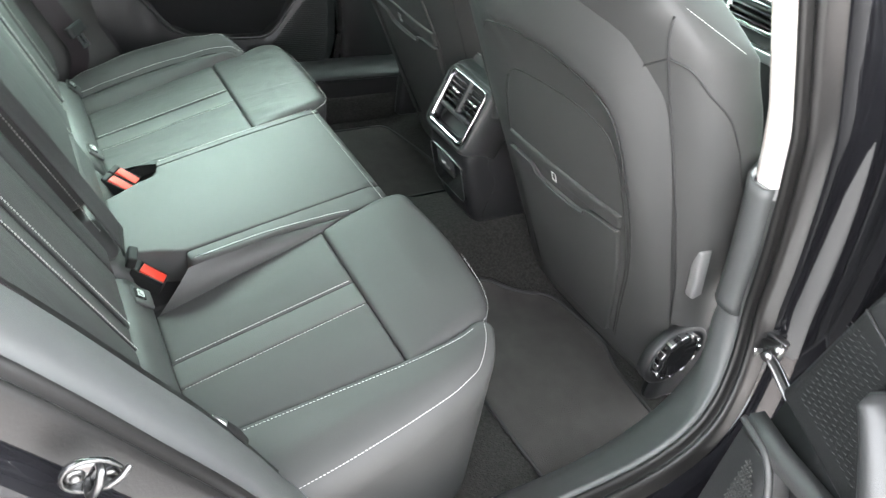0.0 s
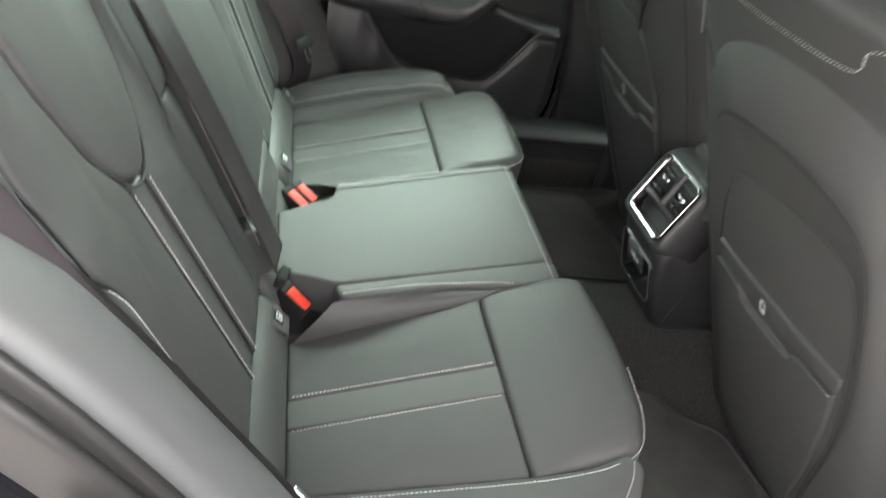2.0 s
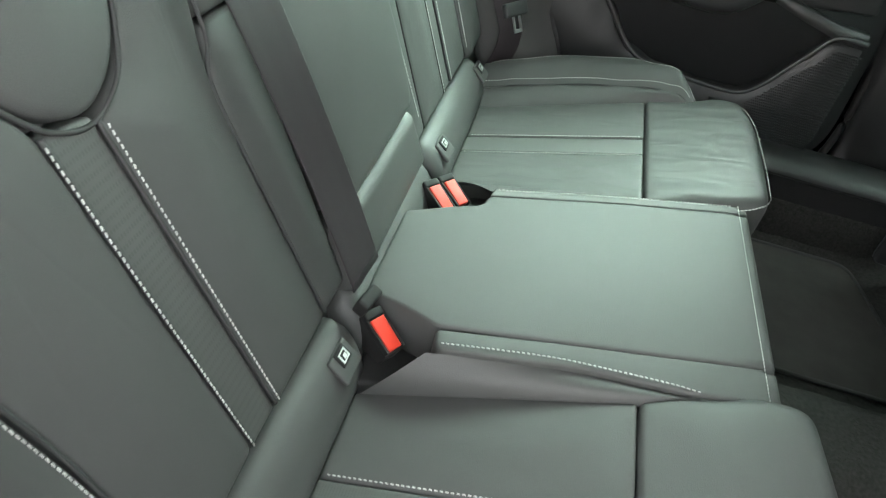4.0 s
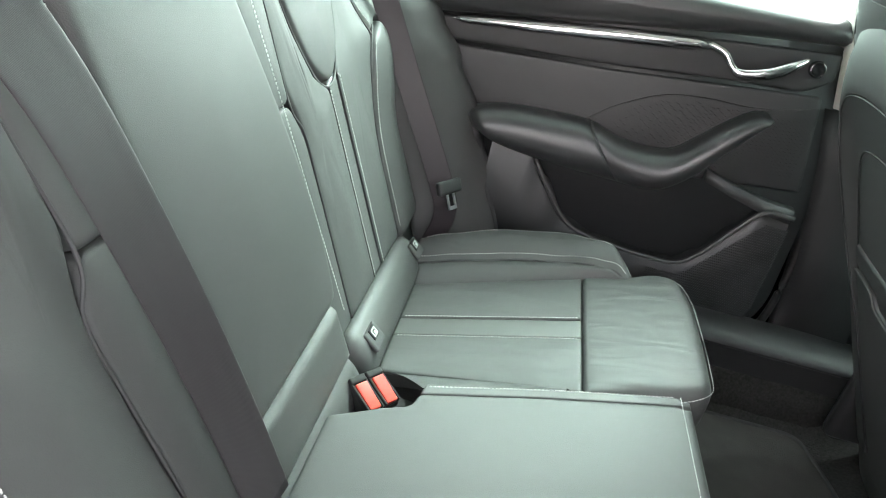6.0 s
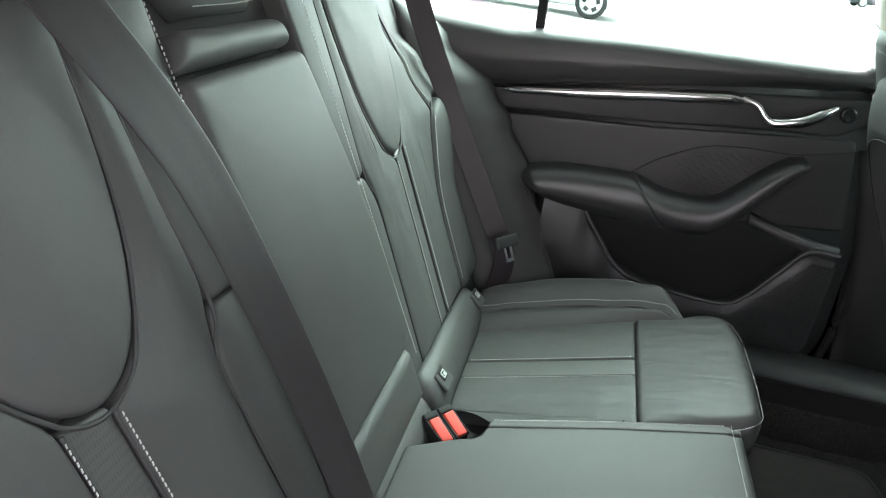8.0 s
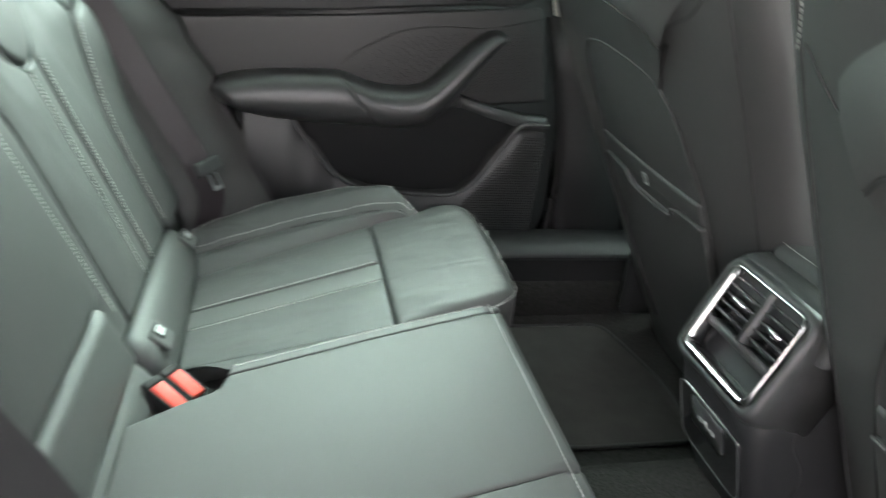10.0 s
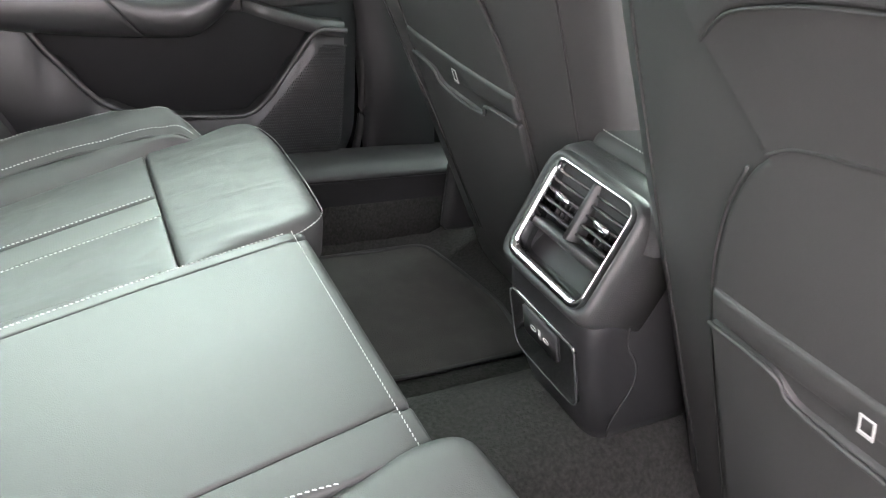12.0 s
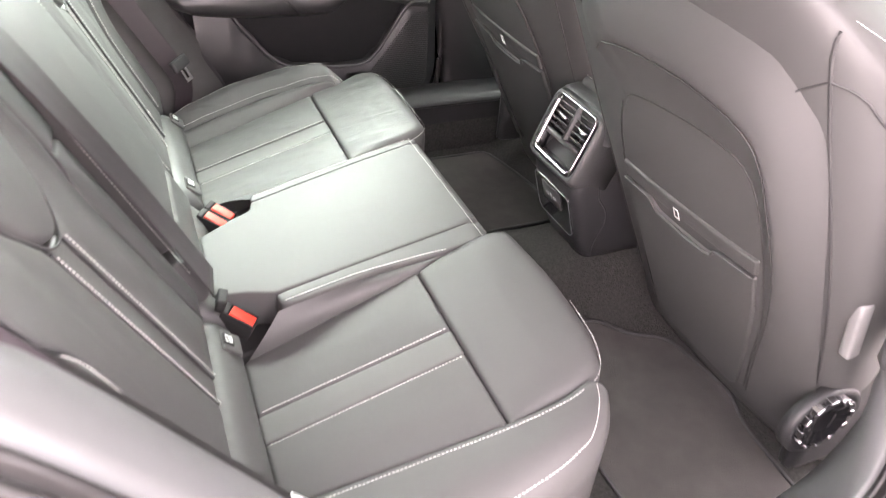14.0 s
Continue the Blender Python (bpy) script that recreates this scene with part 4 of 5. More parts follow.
part("guide", box(-0.245, -0.190, -0.30, -0.215, 0.872, 0.886, None, 0.004), PLASTIC, belt, "black plastic belt guide")
part("end_fitting", box(-0.007, 0.007, -0.016, 0.016, -0.010, 0.010, pose(0.054, -0.149, 0.328, 0, 20, -12), 0.004), HOUSING, belt)
belt_b = thing("seat_belt", "dark woven outer seat belt with hanging steel tongue", "seat belt", group="seat belts", at=(0.06, 0.57, 0.3))
part("webbing", ribbon([(-0.195, 0.594, 0.90), (-0.128, 0.589, 0.75), (-0.036, 0.580, 0.575), (0.064, 0.570, 0.395), (0.082, 0.578, 0.33), (0.065, 0.586, 0.26)], 0.042, [(0.83, 0.27, 0.465)] * 6, 0.0016), WEBBING, belt_b)
tongue = pose(0.082, 0.553, 0.396, 0, 62, -30)
part("tongue_cover", box(-0.014, 0.010, -0.030, 0.030, -0.006, 0.006, tongue, 0.005), PLASTIC, belt_b)
bm = box(0.008, 0.034, -0.010, -0.0065, -0.0015, 0.0015, tongue)
bmesh.ops.create_cube(bm, size=1, matrix=tongue @ Matrix.Translation((0.021, 0.0083, 0)) @ Matrix.Diagonal((0.026, 0.0035, 0.003, 1)))
bmesh.ops.create_cube(bm, size=1, matrix=tongue @ Matrix.Translation((0.034, 0, 0)) @ Matrix.Diagonal((0.006, 0.020, 0.003, 1)))
part("tongue", bm, SATIN, belt_b, "bright steel tongue", smooth=False)
belt_c = thing("seat_belt", "dark woven outer seat belt beside the doorway", "seat belt", group="seat belts", at=(0.08, -0.55, 0.39))
part("webbing", ribbon([(-0.20, -0.600, 0.90), (-0.135, -0.597, 0.75), (-0.04, -0.592, 0.575), (0.050, -0.580, 0.42), (0.075, -0.575, 0.36), (0.06, -0.58, 0.27)], 0.048, [(0.5, 1, 0.2)] * 6, 0.0016), WEBBING, belt_c)
part("tongue_cover", tube([(0.068, -0.556, 0.414), (0.078, -0.560, 0.409), (0.088, -0.562, 0.397), (0.096, -0.564, 0.380)], 0.007, 10, 20, flat=0.6), HOUSING, belt_c)
part("tongue", tube([(0.066, -0.554, 0.421), (0.072, -0.557, 0.418), (0.079, -0.560, 0.412)], 0.004, 8, 10, flat=0.6), SATIN, belt_c, "bright steel tongue")

# ---- floor mats ----
for nm, s in (("floor_mat", -1), ("floor_mat", 1)):
    mat = thing(nm, "dark pile rear floor mat with bound edge", "floor mat", group="rear floor mats", at=(0.7, s * 0.33, 0.07))
    out = [(0.55, 0.25), (0.66, 0.235), (0.86, 0.235), (0.875, 0.36), (0.86, 0.50), (0.838, 0.592), (0.60, 0.592), (0.56, 0.50)] if s > 0 else [(0.56, 0.20), (0.60, 0.15), (0.72, 0.14), (0.78, 0.17), (0.86, 0.20), (0.875, 0.36), (0.85, 0.43), (0.83, 0.645), (0.572, 0.645)]
    lay = lambda u, v, h: Vector((u, s * v, carpet_height(u, v) + 0.006 + h))
    part("mat_top", pillow(out, lay, 0.004, 0.006, 0.002, 0.03), MAT, mat)
    rim = [lay(p.x, p.y, 0.0) for p in rounded(out, 0.03)]
    part("binding", tube(rim, 0.004, 6, closed=True), MAT_EDGE, mat, "black bound edge")


# ---- front seats ----
def front_seat(name, cy, s, K, label, knob, up=0.0, shift=0.0):
    """s: the side of the door. K places the back's plane."""
    t = thing(name, label, "car seat", group="front seats", at=(0.95, cy, 0.1))
    widths = [(0.10, 0.215, 0.10), (0.22, 0.224, 0.13), (0.36, 0.236, 0.14), (0.55, 0.257, 0.14), (0.70, 0.262, 0.13), (0.78, 0.254, 0.12), (0.83, 0.218, 0.10), (0.862, 0.150, 0.085)]
    rear = lambda z: (K - 0.43 * z) / 0.9
    N = Vector((-0.902, 0, -0.431))

    def surf(e, z, h):
        z, e = z + up, e + shift
        return Vector((rear(z) + 0.020 * (abs(e) / 0.24) ** 3, cy + s * e, z)) + N * h

    rows = []
    for i in range(40):
        z = 0.10 + 0.762 * i / 39
        hw, dp = lerp_table(widths, z)
        row = []
        for k in range(48):
            q = 2 * math.pi * k / 48
            sy = math.copysign(abs(math.sin(q)) ** 0.5, math.sin(q))
            cx = math.copysign(abs(math.cos(q)) ** 0.5, math.cos(q))
            d = dp / 2 * (1 - cx)
            if cx < 0:
                d += 0.055 * abs(sy) ** 2 * min(1, max(0, (z - 0.2) / 0.3))
            else:
                d += 0.020 * (abs(sy) * hw / 0.24) ** 3
            row.append(Vector((rear(z) + d + 0.004, cy + s * (hw if sy > 0 else hw + 0.022) * sy, z - 0.4 * d * 0.3)))
        rows.append(row)
    shell = loft(rows)
    part("backrest", shell, LEATHER, t)
    # the shoulder overhangs a sunk field: a sloping band falls from its lip to the field's edge
    lip = smooth_line([(-0.132, 0.668, 0), (-0.10, 0.692, 0), (-0.03, 0.708, 0), (0.07, 0.711, 0), (0.146, 0.692, 0), (0.173, 0.650, 0), (0.178, 0.56, 0), (0.171, 0.47, 0), (0.155, 0.39, 0), (0.126, 0.28, 0), (0.100, 0.17, 0)], 90)
    edge = smooth_line([(-0.094, 0.610, 0), (-0.07, 0.622, 0), (-0.01, 0.632, 0), (0.07, 0.637, 0), (0.126, 0.625, 0), (0.146, 0.585, 0), (0.150, 0.51, 0), (0.148, 0.44, 0), (0.140, 0.37, 0), (0.115, 0.27, 0), (0.092, 0.17, 0)], 90)
    fall = lambda p: 0.004 + 0.015 * max(0.0, min(1.0, (p.y - 0.36) / 0.24)) * (0.45 + 0.55 * max(0.0, min(1.0, (p.x + 0.14) / 0.06)))
    rows = [[surf(*edge[i].lerp(lip[i], f).xy, (fall(lip[i]) - 0.002) * max(f, 0.0) ** 1.3) for i in range(90)] for f in (-0.12, 0.0, 0.2, 0.4, 0.6, 0.8, 0.92, 1.0)]
    verts = [p for row in rows for p in row]
    faces = [(r * 90 + i, r * 90 + i + 1, (r + 1) * 90 + i + 1, (r + 1) * 90 + i) for r in range(7) for i in range(89)]
    part("recess", (verts, faces), LEATHER, t, "sloping leather band under the shoulder")
    rows = []
    for d, f in ((0.0, 0.72), (0.0015, 0.93), (0.004, 1.0), (0.014, 0.98), (0.03, 0.80), (0.05, 0.45), (0.068, 0.12), (0.085, -0.35)):
        row = []
        for i, p in enumerate(lip):
            way = (lip[min(i + 1, 89)] - lip[max(i - 1, 0)]).normalized()
            out = Vector((-way.y, way.x))
            reach = d * min(1.0, max(0.25, (0.224 - p.x) / 0.085) if p.x > 0 else 1.0)
            row.append(surf(p.x + out.x * reach, p.y + out.y * reach, fall(p) * f - 0.004 * (f < 0.2)))
        rows.append(row)
    verts = [p for row in rows for p in row]
    faces = [(r * 90 + i, r * 90 + i + 1, (r + 1) * 90 + i + 1, (r + 1) * 90 + i) for r in range(7) for i in range(89)]
    part("shoulder", (verts, faces), LEATHER, t)
    field = [(-0.150, 0.16), (0.090, 0.16), (0.115, 0.27), (0.140, 0.37), (0.150, 0.48), (0.147, 0.585, 0.04), (0.126, 0.628, 0.04), (-0.02, 0.634, 0.06), (-0.096, 0.612, 0.03), (-0.128, 0.56, 0.04), (-0.148, 0.48)]
    part("back_panel", pillow(field, lambda e, z, h: surf(e, z, h - 0.0005), 0.003, 0.008, 0.001, 0.02), LEATHER, t)
    # seam shade round the sunk field, painted as dark tubes
    part("seam", tube([surf(p.x, p.y, 0.0004) for p in edge], 0.0014, 6, 90), SEAM_SHADE, t)
    part("seam", tube([surf(p.x, p.y, fall(p) - 0.0006) for p in lip], 0.0011, 6, 90), SEAM_SHADE, t)
    part("seam", tube([surf(*p, -0.0005) for p in ((-0.132, 0.668), (-0.112, 0.64), (-0.097, 0.612))], 0.0013, 6, 12), SEAM_SHADE, t)
    part("seam", tube([surf(*p, -0.001) for p in ((-0.110, 0.595), (-0.130, 0.555), (-0.147, 0.49), (-0.153, 0.40), (-0.150, 0.25), (-0.148, 0.16))], 0.0013, 6, 40), SEAM_SHADE, t)
    part("pocket_hem", pillow([(-0.144, 0.452), (0.140, 0.462), (0.146, 0.492), (-0.144, 0.481)], lambda e, z, h: surf(e, z, h + 0.004), 0.004, 0.01, 0.0012, 0.004), LEATHER, t)
    part("pocket", pillow([(-0.132, 0.150, 0.02), (0.074, 0.150, 0.02), (0.106, 0.27), (0.130, 0.38), (0.139, 0.459, 0.004), (0.072, 0.453, 0.008), (0.054, 0.436, 0.01), (-0.062, 0.433, 0.01), (-0.080, 0.449, 0.008), (-0.146, 0.448, 0.004)], lambda e, z, h: surf(e, z, h + 0.005), 0.003, 0.012, 0.003, 0.02), LEATHER, t, "leather map pocket")
    hem = [surf(e, z, 0.0072) for e, z in ((-0.144, 0.449), (-0.080, 0.450), (-0.062, 0.434), (0.0, 0.431), (0.054, 0.437), (0.072, 0.454), (0.137, 0.460))]
    part("pocket_piping", tube(hem, 0.0022, 6, 60), LEATHER, t)
    mark = surf(-0.008, 0.467, 0.0068)
    turn = Matrix.Translation(mark) @ Matrix.Rotation(-math.atan2(0.43, 0.9), 4, "Y")
    bm = bmesh.new()
    for dy, dz, wy, wz in ((-0.0048, 0, 0.0016, 0.019), (0.0048, 0, 0.0016, 0.019), (0, 0.009, 0.0112, 0.0016), (0, -0.008, 0.0112, 0.0034)):
        bmesh.ops.create_cube(bm, size=1, matrix=turn @ Matrix.Translation((0, dy, dz)) @ Matrix.Diagonal((0.0008, wy, wz, 1)))
    part("pocket_mark", bm, ICON, t, "pale printed pocket mark", smooth=False)
    part("stitching", stitches([surf(e, z, 0.004) for e, z in ((-0.215, 0.74), (-0.18, 0.815), (-0.12, 0.835), (-0.09, 0.815), (0.09, 0.815), (0.12, 0.84))] + [surf(0.17, 0.838, -0.012), surf(0.22, 0.80, -0.035), surf(0.255, 0.745, -0.075)], -Vector(N)), THREAD, t, "pale thread")
    side = drape(shell, [surf(0.222, 0.825, 0), surf(0.220, 0.757, 0), surf(0.224, 0.63, 0), surf(0.225, 0.50, 0), surf(0.217, 0.37, 0), surf(0.200, 0.20, 0)], -N, 0.0004)
    # dark tubes on the shell paint the shade of its sewn seams
    part("seam", tube(side, 0.0018, 6, 60), SEAM_SHADE, t)
    part("seam", tube(drape(shell, [surf(0.220, 0.757, 0), surf(0.19, 0.738, 0), surf(0.165, 0.715, 0)], -N, 0.0004, 20), 0.0014, 6, 20), SEAM_SHADE, t)
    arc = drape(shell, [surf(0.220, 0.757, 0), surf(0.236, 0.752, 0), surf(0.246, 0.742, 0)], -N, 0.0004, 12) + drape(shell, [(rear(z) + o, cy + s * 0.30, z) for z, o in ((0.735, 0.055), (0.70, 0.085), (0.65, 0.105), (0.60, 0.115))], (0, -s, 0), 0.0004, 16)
    part("seam", tube(arc, 0.0014, 6, 40), SEAM_SHADE, t)
    part("seam", tube(drape(shell, [surf(-0.232, 0.80, 0), surf(-0.232, 0.60, 0), surf(-0.220, 0.37, 0), surf(-0.200, 0.17, 0)], -N, 0.0004), 0.0016, 6, 60), SEAM_SHADE, t)
    part("seam", tube(drape(shell, [surf(-0.220, 0.74, 0), surf(-0.18, 0.705, 0), surf(-0.13, 0.685, 0)], -N, 0.0004, 20), 0.0014, 6, 20), SEAM_SHADE, t)
    # headrest, leaning forward
    head = part("headrest", loft([[Vector((rear(0.83) + 0.035 + 0.16 * (z - 0.83) + 0.048 + k * 0.055 * c, cy + s * 0.012 + s * k * (0.082 + 0.045 * max(0, c + 0.4)) * w, z + 0.01 * c)) for c, w in ((math.copysign(abs(math.cos(q)) ** 0.55, math.cos(q)), math.copysign(abs(math.sin(q)) ** 0.55, math.sin(q))) for q in (2 * math.pi * j / 32 for j in range(32)))] for z, k in ((0.796, 0.80), (0.802, 0.93), (0.82, 1.0), (0.88, 1.05), (0.96, 1.06), (1.01, 0.98), (1.04, 0.82), (1.048, 0.6))]), LEATHER, t, "leather front headrest")
    part("post", tube([(rear(0.83) + 0.08, cy - 0.05, 0.78), (rear(0.83) + 0.08, cy - 0.05, 0.85), (rear(0.83) + 0.08, cy - 0.05, 0.9)], 0.006, 8, 6), SATIN, head)
    part("post", tube([(rear(0.83) + 0.08, cy + 0.05, 0.78), (rear(0.83) + 0.08, cy + 0.05, 0.85), (rear(0.83) + 0.08, cy + 0.05, 0.9)], 0.006, 8, 6), SATIN, head)
    # cushion and plastic base
    cx0 = rear(0.25) + 0.05
    part("cushion", loft([[Vector((x, cy + 0.245 * k * w, 0.285 + 0.03 * (x - cx0) + (0.055 if c > 0 else 0.11) * c * k)) for c, w in ((math.copysign(abs(math.cos(q)) ** 0.6, math.cos(q)), math.copysign(abs(math.sin(q)) ** 0.6, math.sin(q))) for q in (2 * math.pi * j / 24 for j in range(24)))] for x, k in ((cx0, 0.8), (cx0 + 0.04, 0.97), (cx0 + 0.25, 1.0), (cx0 + 0.42, 1.0), (cx0 + 0.48, 0.85))]), LEATHER, t)
    part("side_cover", box(cx0 - 0.03, cx0 + 0.42, cy + s * 0.195, cy + s * 0.228, 0.12, 0.29, None, 0.02), PLASTIC, t)
    part("rail", box(cx0 + 0.06, cx0 + 0.45, cy + s * 0.16, cy + s * 0.20, 0.075, 0.125, None, 0.006), STEEL, t)
    part("rail", box(cx0 + 0.06, cx0 + 0.45, cy - s * 0.20, cy - s * 0.16, 0.075, 0.125, None, 0.006), STEEL, t)
    # recliner knob and release lever on the door side
    if knob:
        kx, kz, ky = rear(0.256) + 0.018, 0.256, 0.232
        disc = [[Vector((kx + 0.010 + r * math.cos(q) * 1.1, cy + s * (ky + o), kz - 0.010 + r * math.sin(q))) for q in (2 * math.pi * j / 32 for j in range(32))] for r, o in ((0.060, -0.016), (0.060, 0.000), (0.057, 0.003), (0.050, 0.002), (0.048, -0.002))]
        part("knob_bezel", loft(disc), PLASTIC, t)
        hub = [[Vector((kx + r * (1 - 0.08 * (j % 4 < 2)) * math.cos(q), cy + s * (ky - 0.006 + o), kz + r * (1 - 0.08 * (j % 4 < 2)) * math.sin(q))) for j, q in ((j, 2 * math.pi * j / 48) for j in range(48))] for r, o in ((0.044, 0.000), (0.044, 0.016), (0.038, 0.020), (0.020, 0.014))]
        dial = part("knob", loft(hub), GLOSS_BLACK, t, "ribbed black and chrome recliner knob", smooth=False)
        for j in range(12):
            q = math.pi * (2 * j + 1) / 12 + 0.13
            part("rib", box(-0.0065, 0.0065, -0.009, 0.009, -0.003, 0.003, Matrix.Translation((kx, cy + s * (ky + 0.005), kz)) @ Matrix.Rotation(q, 4, "Y") @ Matrix.Translation((0, 0, 0.0435)), 0.0018), CHROME, dial, "chrome rib")
        part("lever", box(-0.010, 0.010, -0.008, 0.008, -0.046, 0.046, pose(rear(0.448) + 0.056, cy + s * 0.246, 0.448, 0, -14, 0), 0.005), SATIN_GREY, t, "grey release lever")
    return t


front_seat("front_seat", -0.330, -1, 0.800, "black leather front seat with map pocket, beside the open door", True)
front_seat("front_seat", 0.330, 1, 0.846, "black leather front seat with map pocket, beside the closed door", False, 0.022, -0.012)

# ---- centre console ----
console = thing("centre_console", "charcoal centre console with rear air vents", "console", at=(0.72, 0, 0.2))


def console_ring(x, half, z):
    """A level section of the console's foot, its rear corners rounded."""
    line = rounded([(x, -half, 0.026), (x, half, 0.026), (1.45, half, 0.004), (1.45, -half, 0.004)], 0.02, 6, 9)
    return [Vector((p.x, p.y + 0.006, z)) for p in line]


part("body", loft([console_ring(*q) for q in ((0.732, 0.064, 0.17), (0.716, 0.070, 0.20), (0.704, 0.075, 0.228), (0.688, 0.078, 0.27), (0.672, 0.079, 0.325), (0.668, 0.079, 0.345), (0.676, 0.079, 0.362), (0.712, 0.079, 0.40), (0.735, 0.078, 0.478))]), PLASTIC, console)
for e in (-1, 1):
    # shade of the side joint, painted as a dark line
    part("side_seam", tube([(0.716, 0.006 + e * 0.0785, 0.365), (0.722, 0.006 + e * 0.0795, 0.33), (0.742, 0.006 + e * 0.0795, 0.30), (0.748, 0.006 + e * 0.0785, 0.27), (0.735, 0.006 + e * 0.0765, 0.22), (0.742, 0.006 + e * 0.070, 0.19)], 0.0012, 6, 40), SEAM_SHADE, console)
VN = Vector((-0.931, 0, 0.365))


def vent(u, v, h):
    f = v / 0.104
    u = u * 0.945 + 0.003
    return Vector((0.662 + 0.040 * f, u, 0.376 + 0.098 * f)) + VN * h


part("vent_housing", frame_ring([(-0.082, -0.020), (0.088, -0.020), (0.088, 0.116), (-0.082, 0.116)], [(-0.066, 0.000), (0.066, 0.000), (0.066, 0.102), (-0.066, 0.102)], vent, -0.075, 0.005, 0.016, 0.026, 0.014), CONSOLE_GREY, console, "grained charcoal housing")
part("housing_top", pillow([(0.704, -0.086), (0.704, 0.086), (0.752, 0.086), (0.752, -0.086)], lambda u, v, h: Vector((u, v, 0.482 + 0.12 * (u - 0.707) + h)), 0.014, 0.03, 0.004, 0.016), CONSOLE_GREY, console, "grained charcoal cap")
part("chrome_frame", frame_ring([(-0.067, -0.009), (0.072, -0.009), (0.072, 0.108), (-0.067, 0.108)], [(-0.0625, 0.004), (0.061, 0.004), (0.0605, 0.1035), (-0.063, 0.1035)], vent, -0.016, 0.0075, 0.007, 0.018, 0.013), CHROME, console, "polished chrome frame")
part("vent_backing", prism([(-0.07, 0.036), (0.07, 0.036), (0.07, 0.106), (-0.07, 0.106)], vent, -0.060, -0.050, 0.004), VENT_DARK, console)
part("tray", prism([(-0.066, -0.002), (0.066, -0.002), (0.066, 0.040), (-0.066, 0.040)], vent, -0.052, -0.040, 0.006), PLASTIC, console, "open tray under the vents")
part("crossbar", prism([(-0.064, 0.032), (0.060, 0.032), (0.060, 0.0405), (-0.064, 0.0405)], vent, -0.022, -0.001, 0.001), CONSOLE_GREY, console)
part("divider", prism([(-0.0034, 0.041), (0.0034, 0.041), (0.0034, 0.1030), (-0.0034, 0.1030)], vent, -0.020, 0.003, 0.002), CONSOLE_GREY, console, "satin divider")
for side in (-1, 1):
    for k in range(5):
        v = 0.050 + 0.0105 * k
        a, b = sorted((side * 0.006, side * 0.061))
        part("slat", prism([(a, v), (b, v), (b, v + 0.0022), (a, v + 0.0022)], vent, -0.018, -0.001, 0.0005), SLAT, console)
    for k in range(6):
        u = side * (0.013 + 0.009 * k)
        part("blade", prism([(u - 0.001, 0.044), (u + 0.001, 0.044), (u + 0.001, 0.102), (u - 0.001, 0.102)], vent, -0.040, -0.022, 0.0004), VENT_DARK, console)
    part("slider", prism([(side * 0.034 - 0.010, 0.0685), (side * 0.034 + 0.010, 0.0685), (side * 0.034 + 0.010, 0.0755), (side * 0.034 - 0.010, 0.0745)], vent, -0.012, 0.003, 0.003), CHROME, console, "chrome slider")


def usb(u, v, h):
    u = u * 0.96 + 0.007
    return Vector((0.673 + 0.034 * (1 - v), u, 0.225 + 0.110 * v)) + Vector((-0.955, 0, -0.295)) * h


face = lambda u, w, h: usb(u, w / 0.115, h)
PANEL = [(-0.064, 0.010, 0.020), (0.066, 0.010, 0.020), (0.066, 0.104, 0.016), (-0.064, 0.104, 0.010)]
part("port_panel", pillow(PANEL, lambda u, w, h: face(u, w, h + 0.007), 0.002, 0.004, 0.0, 0.012), GLOSS_BLACK, console, "glossy black port panel")
part("panel_rim", tube([face(p.x, p.y, 0.0068) for p in rounded(PANEL, 0.012)], 0.0009, 6, closed=True), GREY_PLASTIC, console, "thin grey rim")
part("port_field", prism([(-0.034, 0.058), (0.034, 0.058), (0.034, 0.099), (-0.034, 0.099)], face, 0.0072, 0.0092, 0.006), CONSOLE_GREY, console, "grey port field")
for u in (-0.013, 0.013):
    ring = [usb(u + 0.0055 * math.cos(q), 0.66 + 0.026 * math.sin(q), 0.0095) for q in (2 * math.pi * j / 20 for j in range(20))]
    part("port", tube(ring, 0.0005, 5, closed=True), ICON, console, "pale outlined port")
part("port_mark", prism([(-0.0022, 0.60), (0.0022, 0.60), (0.0022, 0.72), (-0.0022, 0.72)], usb, 0.0078, 0.0097, 0.001), ICON, console, "pale printed mark")
lid = part("armrest_lid", pillow([(0.738, -0.080), (0.738, 0.080), (1.05, 0.082), (1.05, -0.082)], lambda u, v, h: Vector((u, v, 0.502 + h)), 0.016, 0.012, 0.006, 0.025), LEATHER, console, "leather armrest lid")
part("stitching", stitches([(0.800, 0.071, 0.5035), (0.756, 0.070, 0.5035), (0.747, 0.062, 0.503), (0.745, 0, 0.5035), (0.747, -0.062, 0.503), (0.756, -0.070, 0.5035), (0.800, -0.071, 0.5035)]), THREAD, lid)


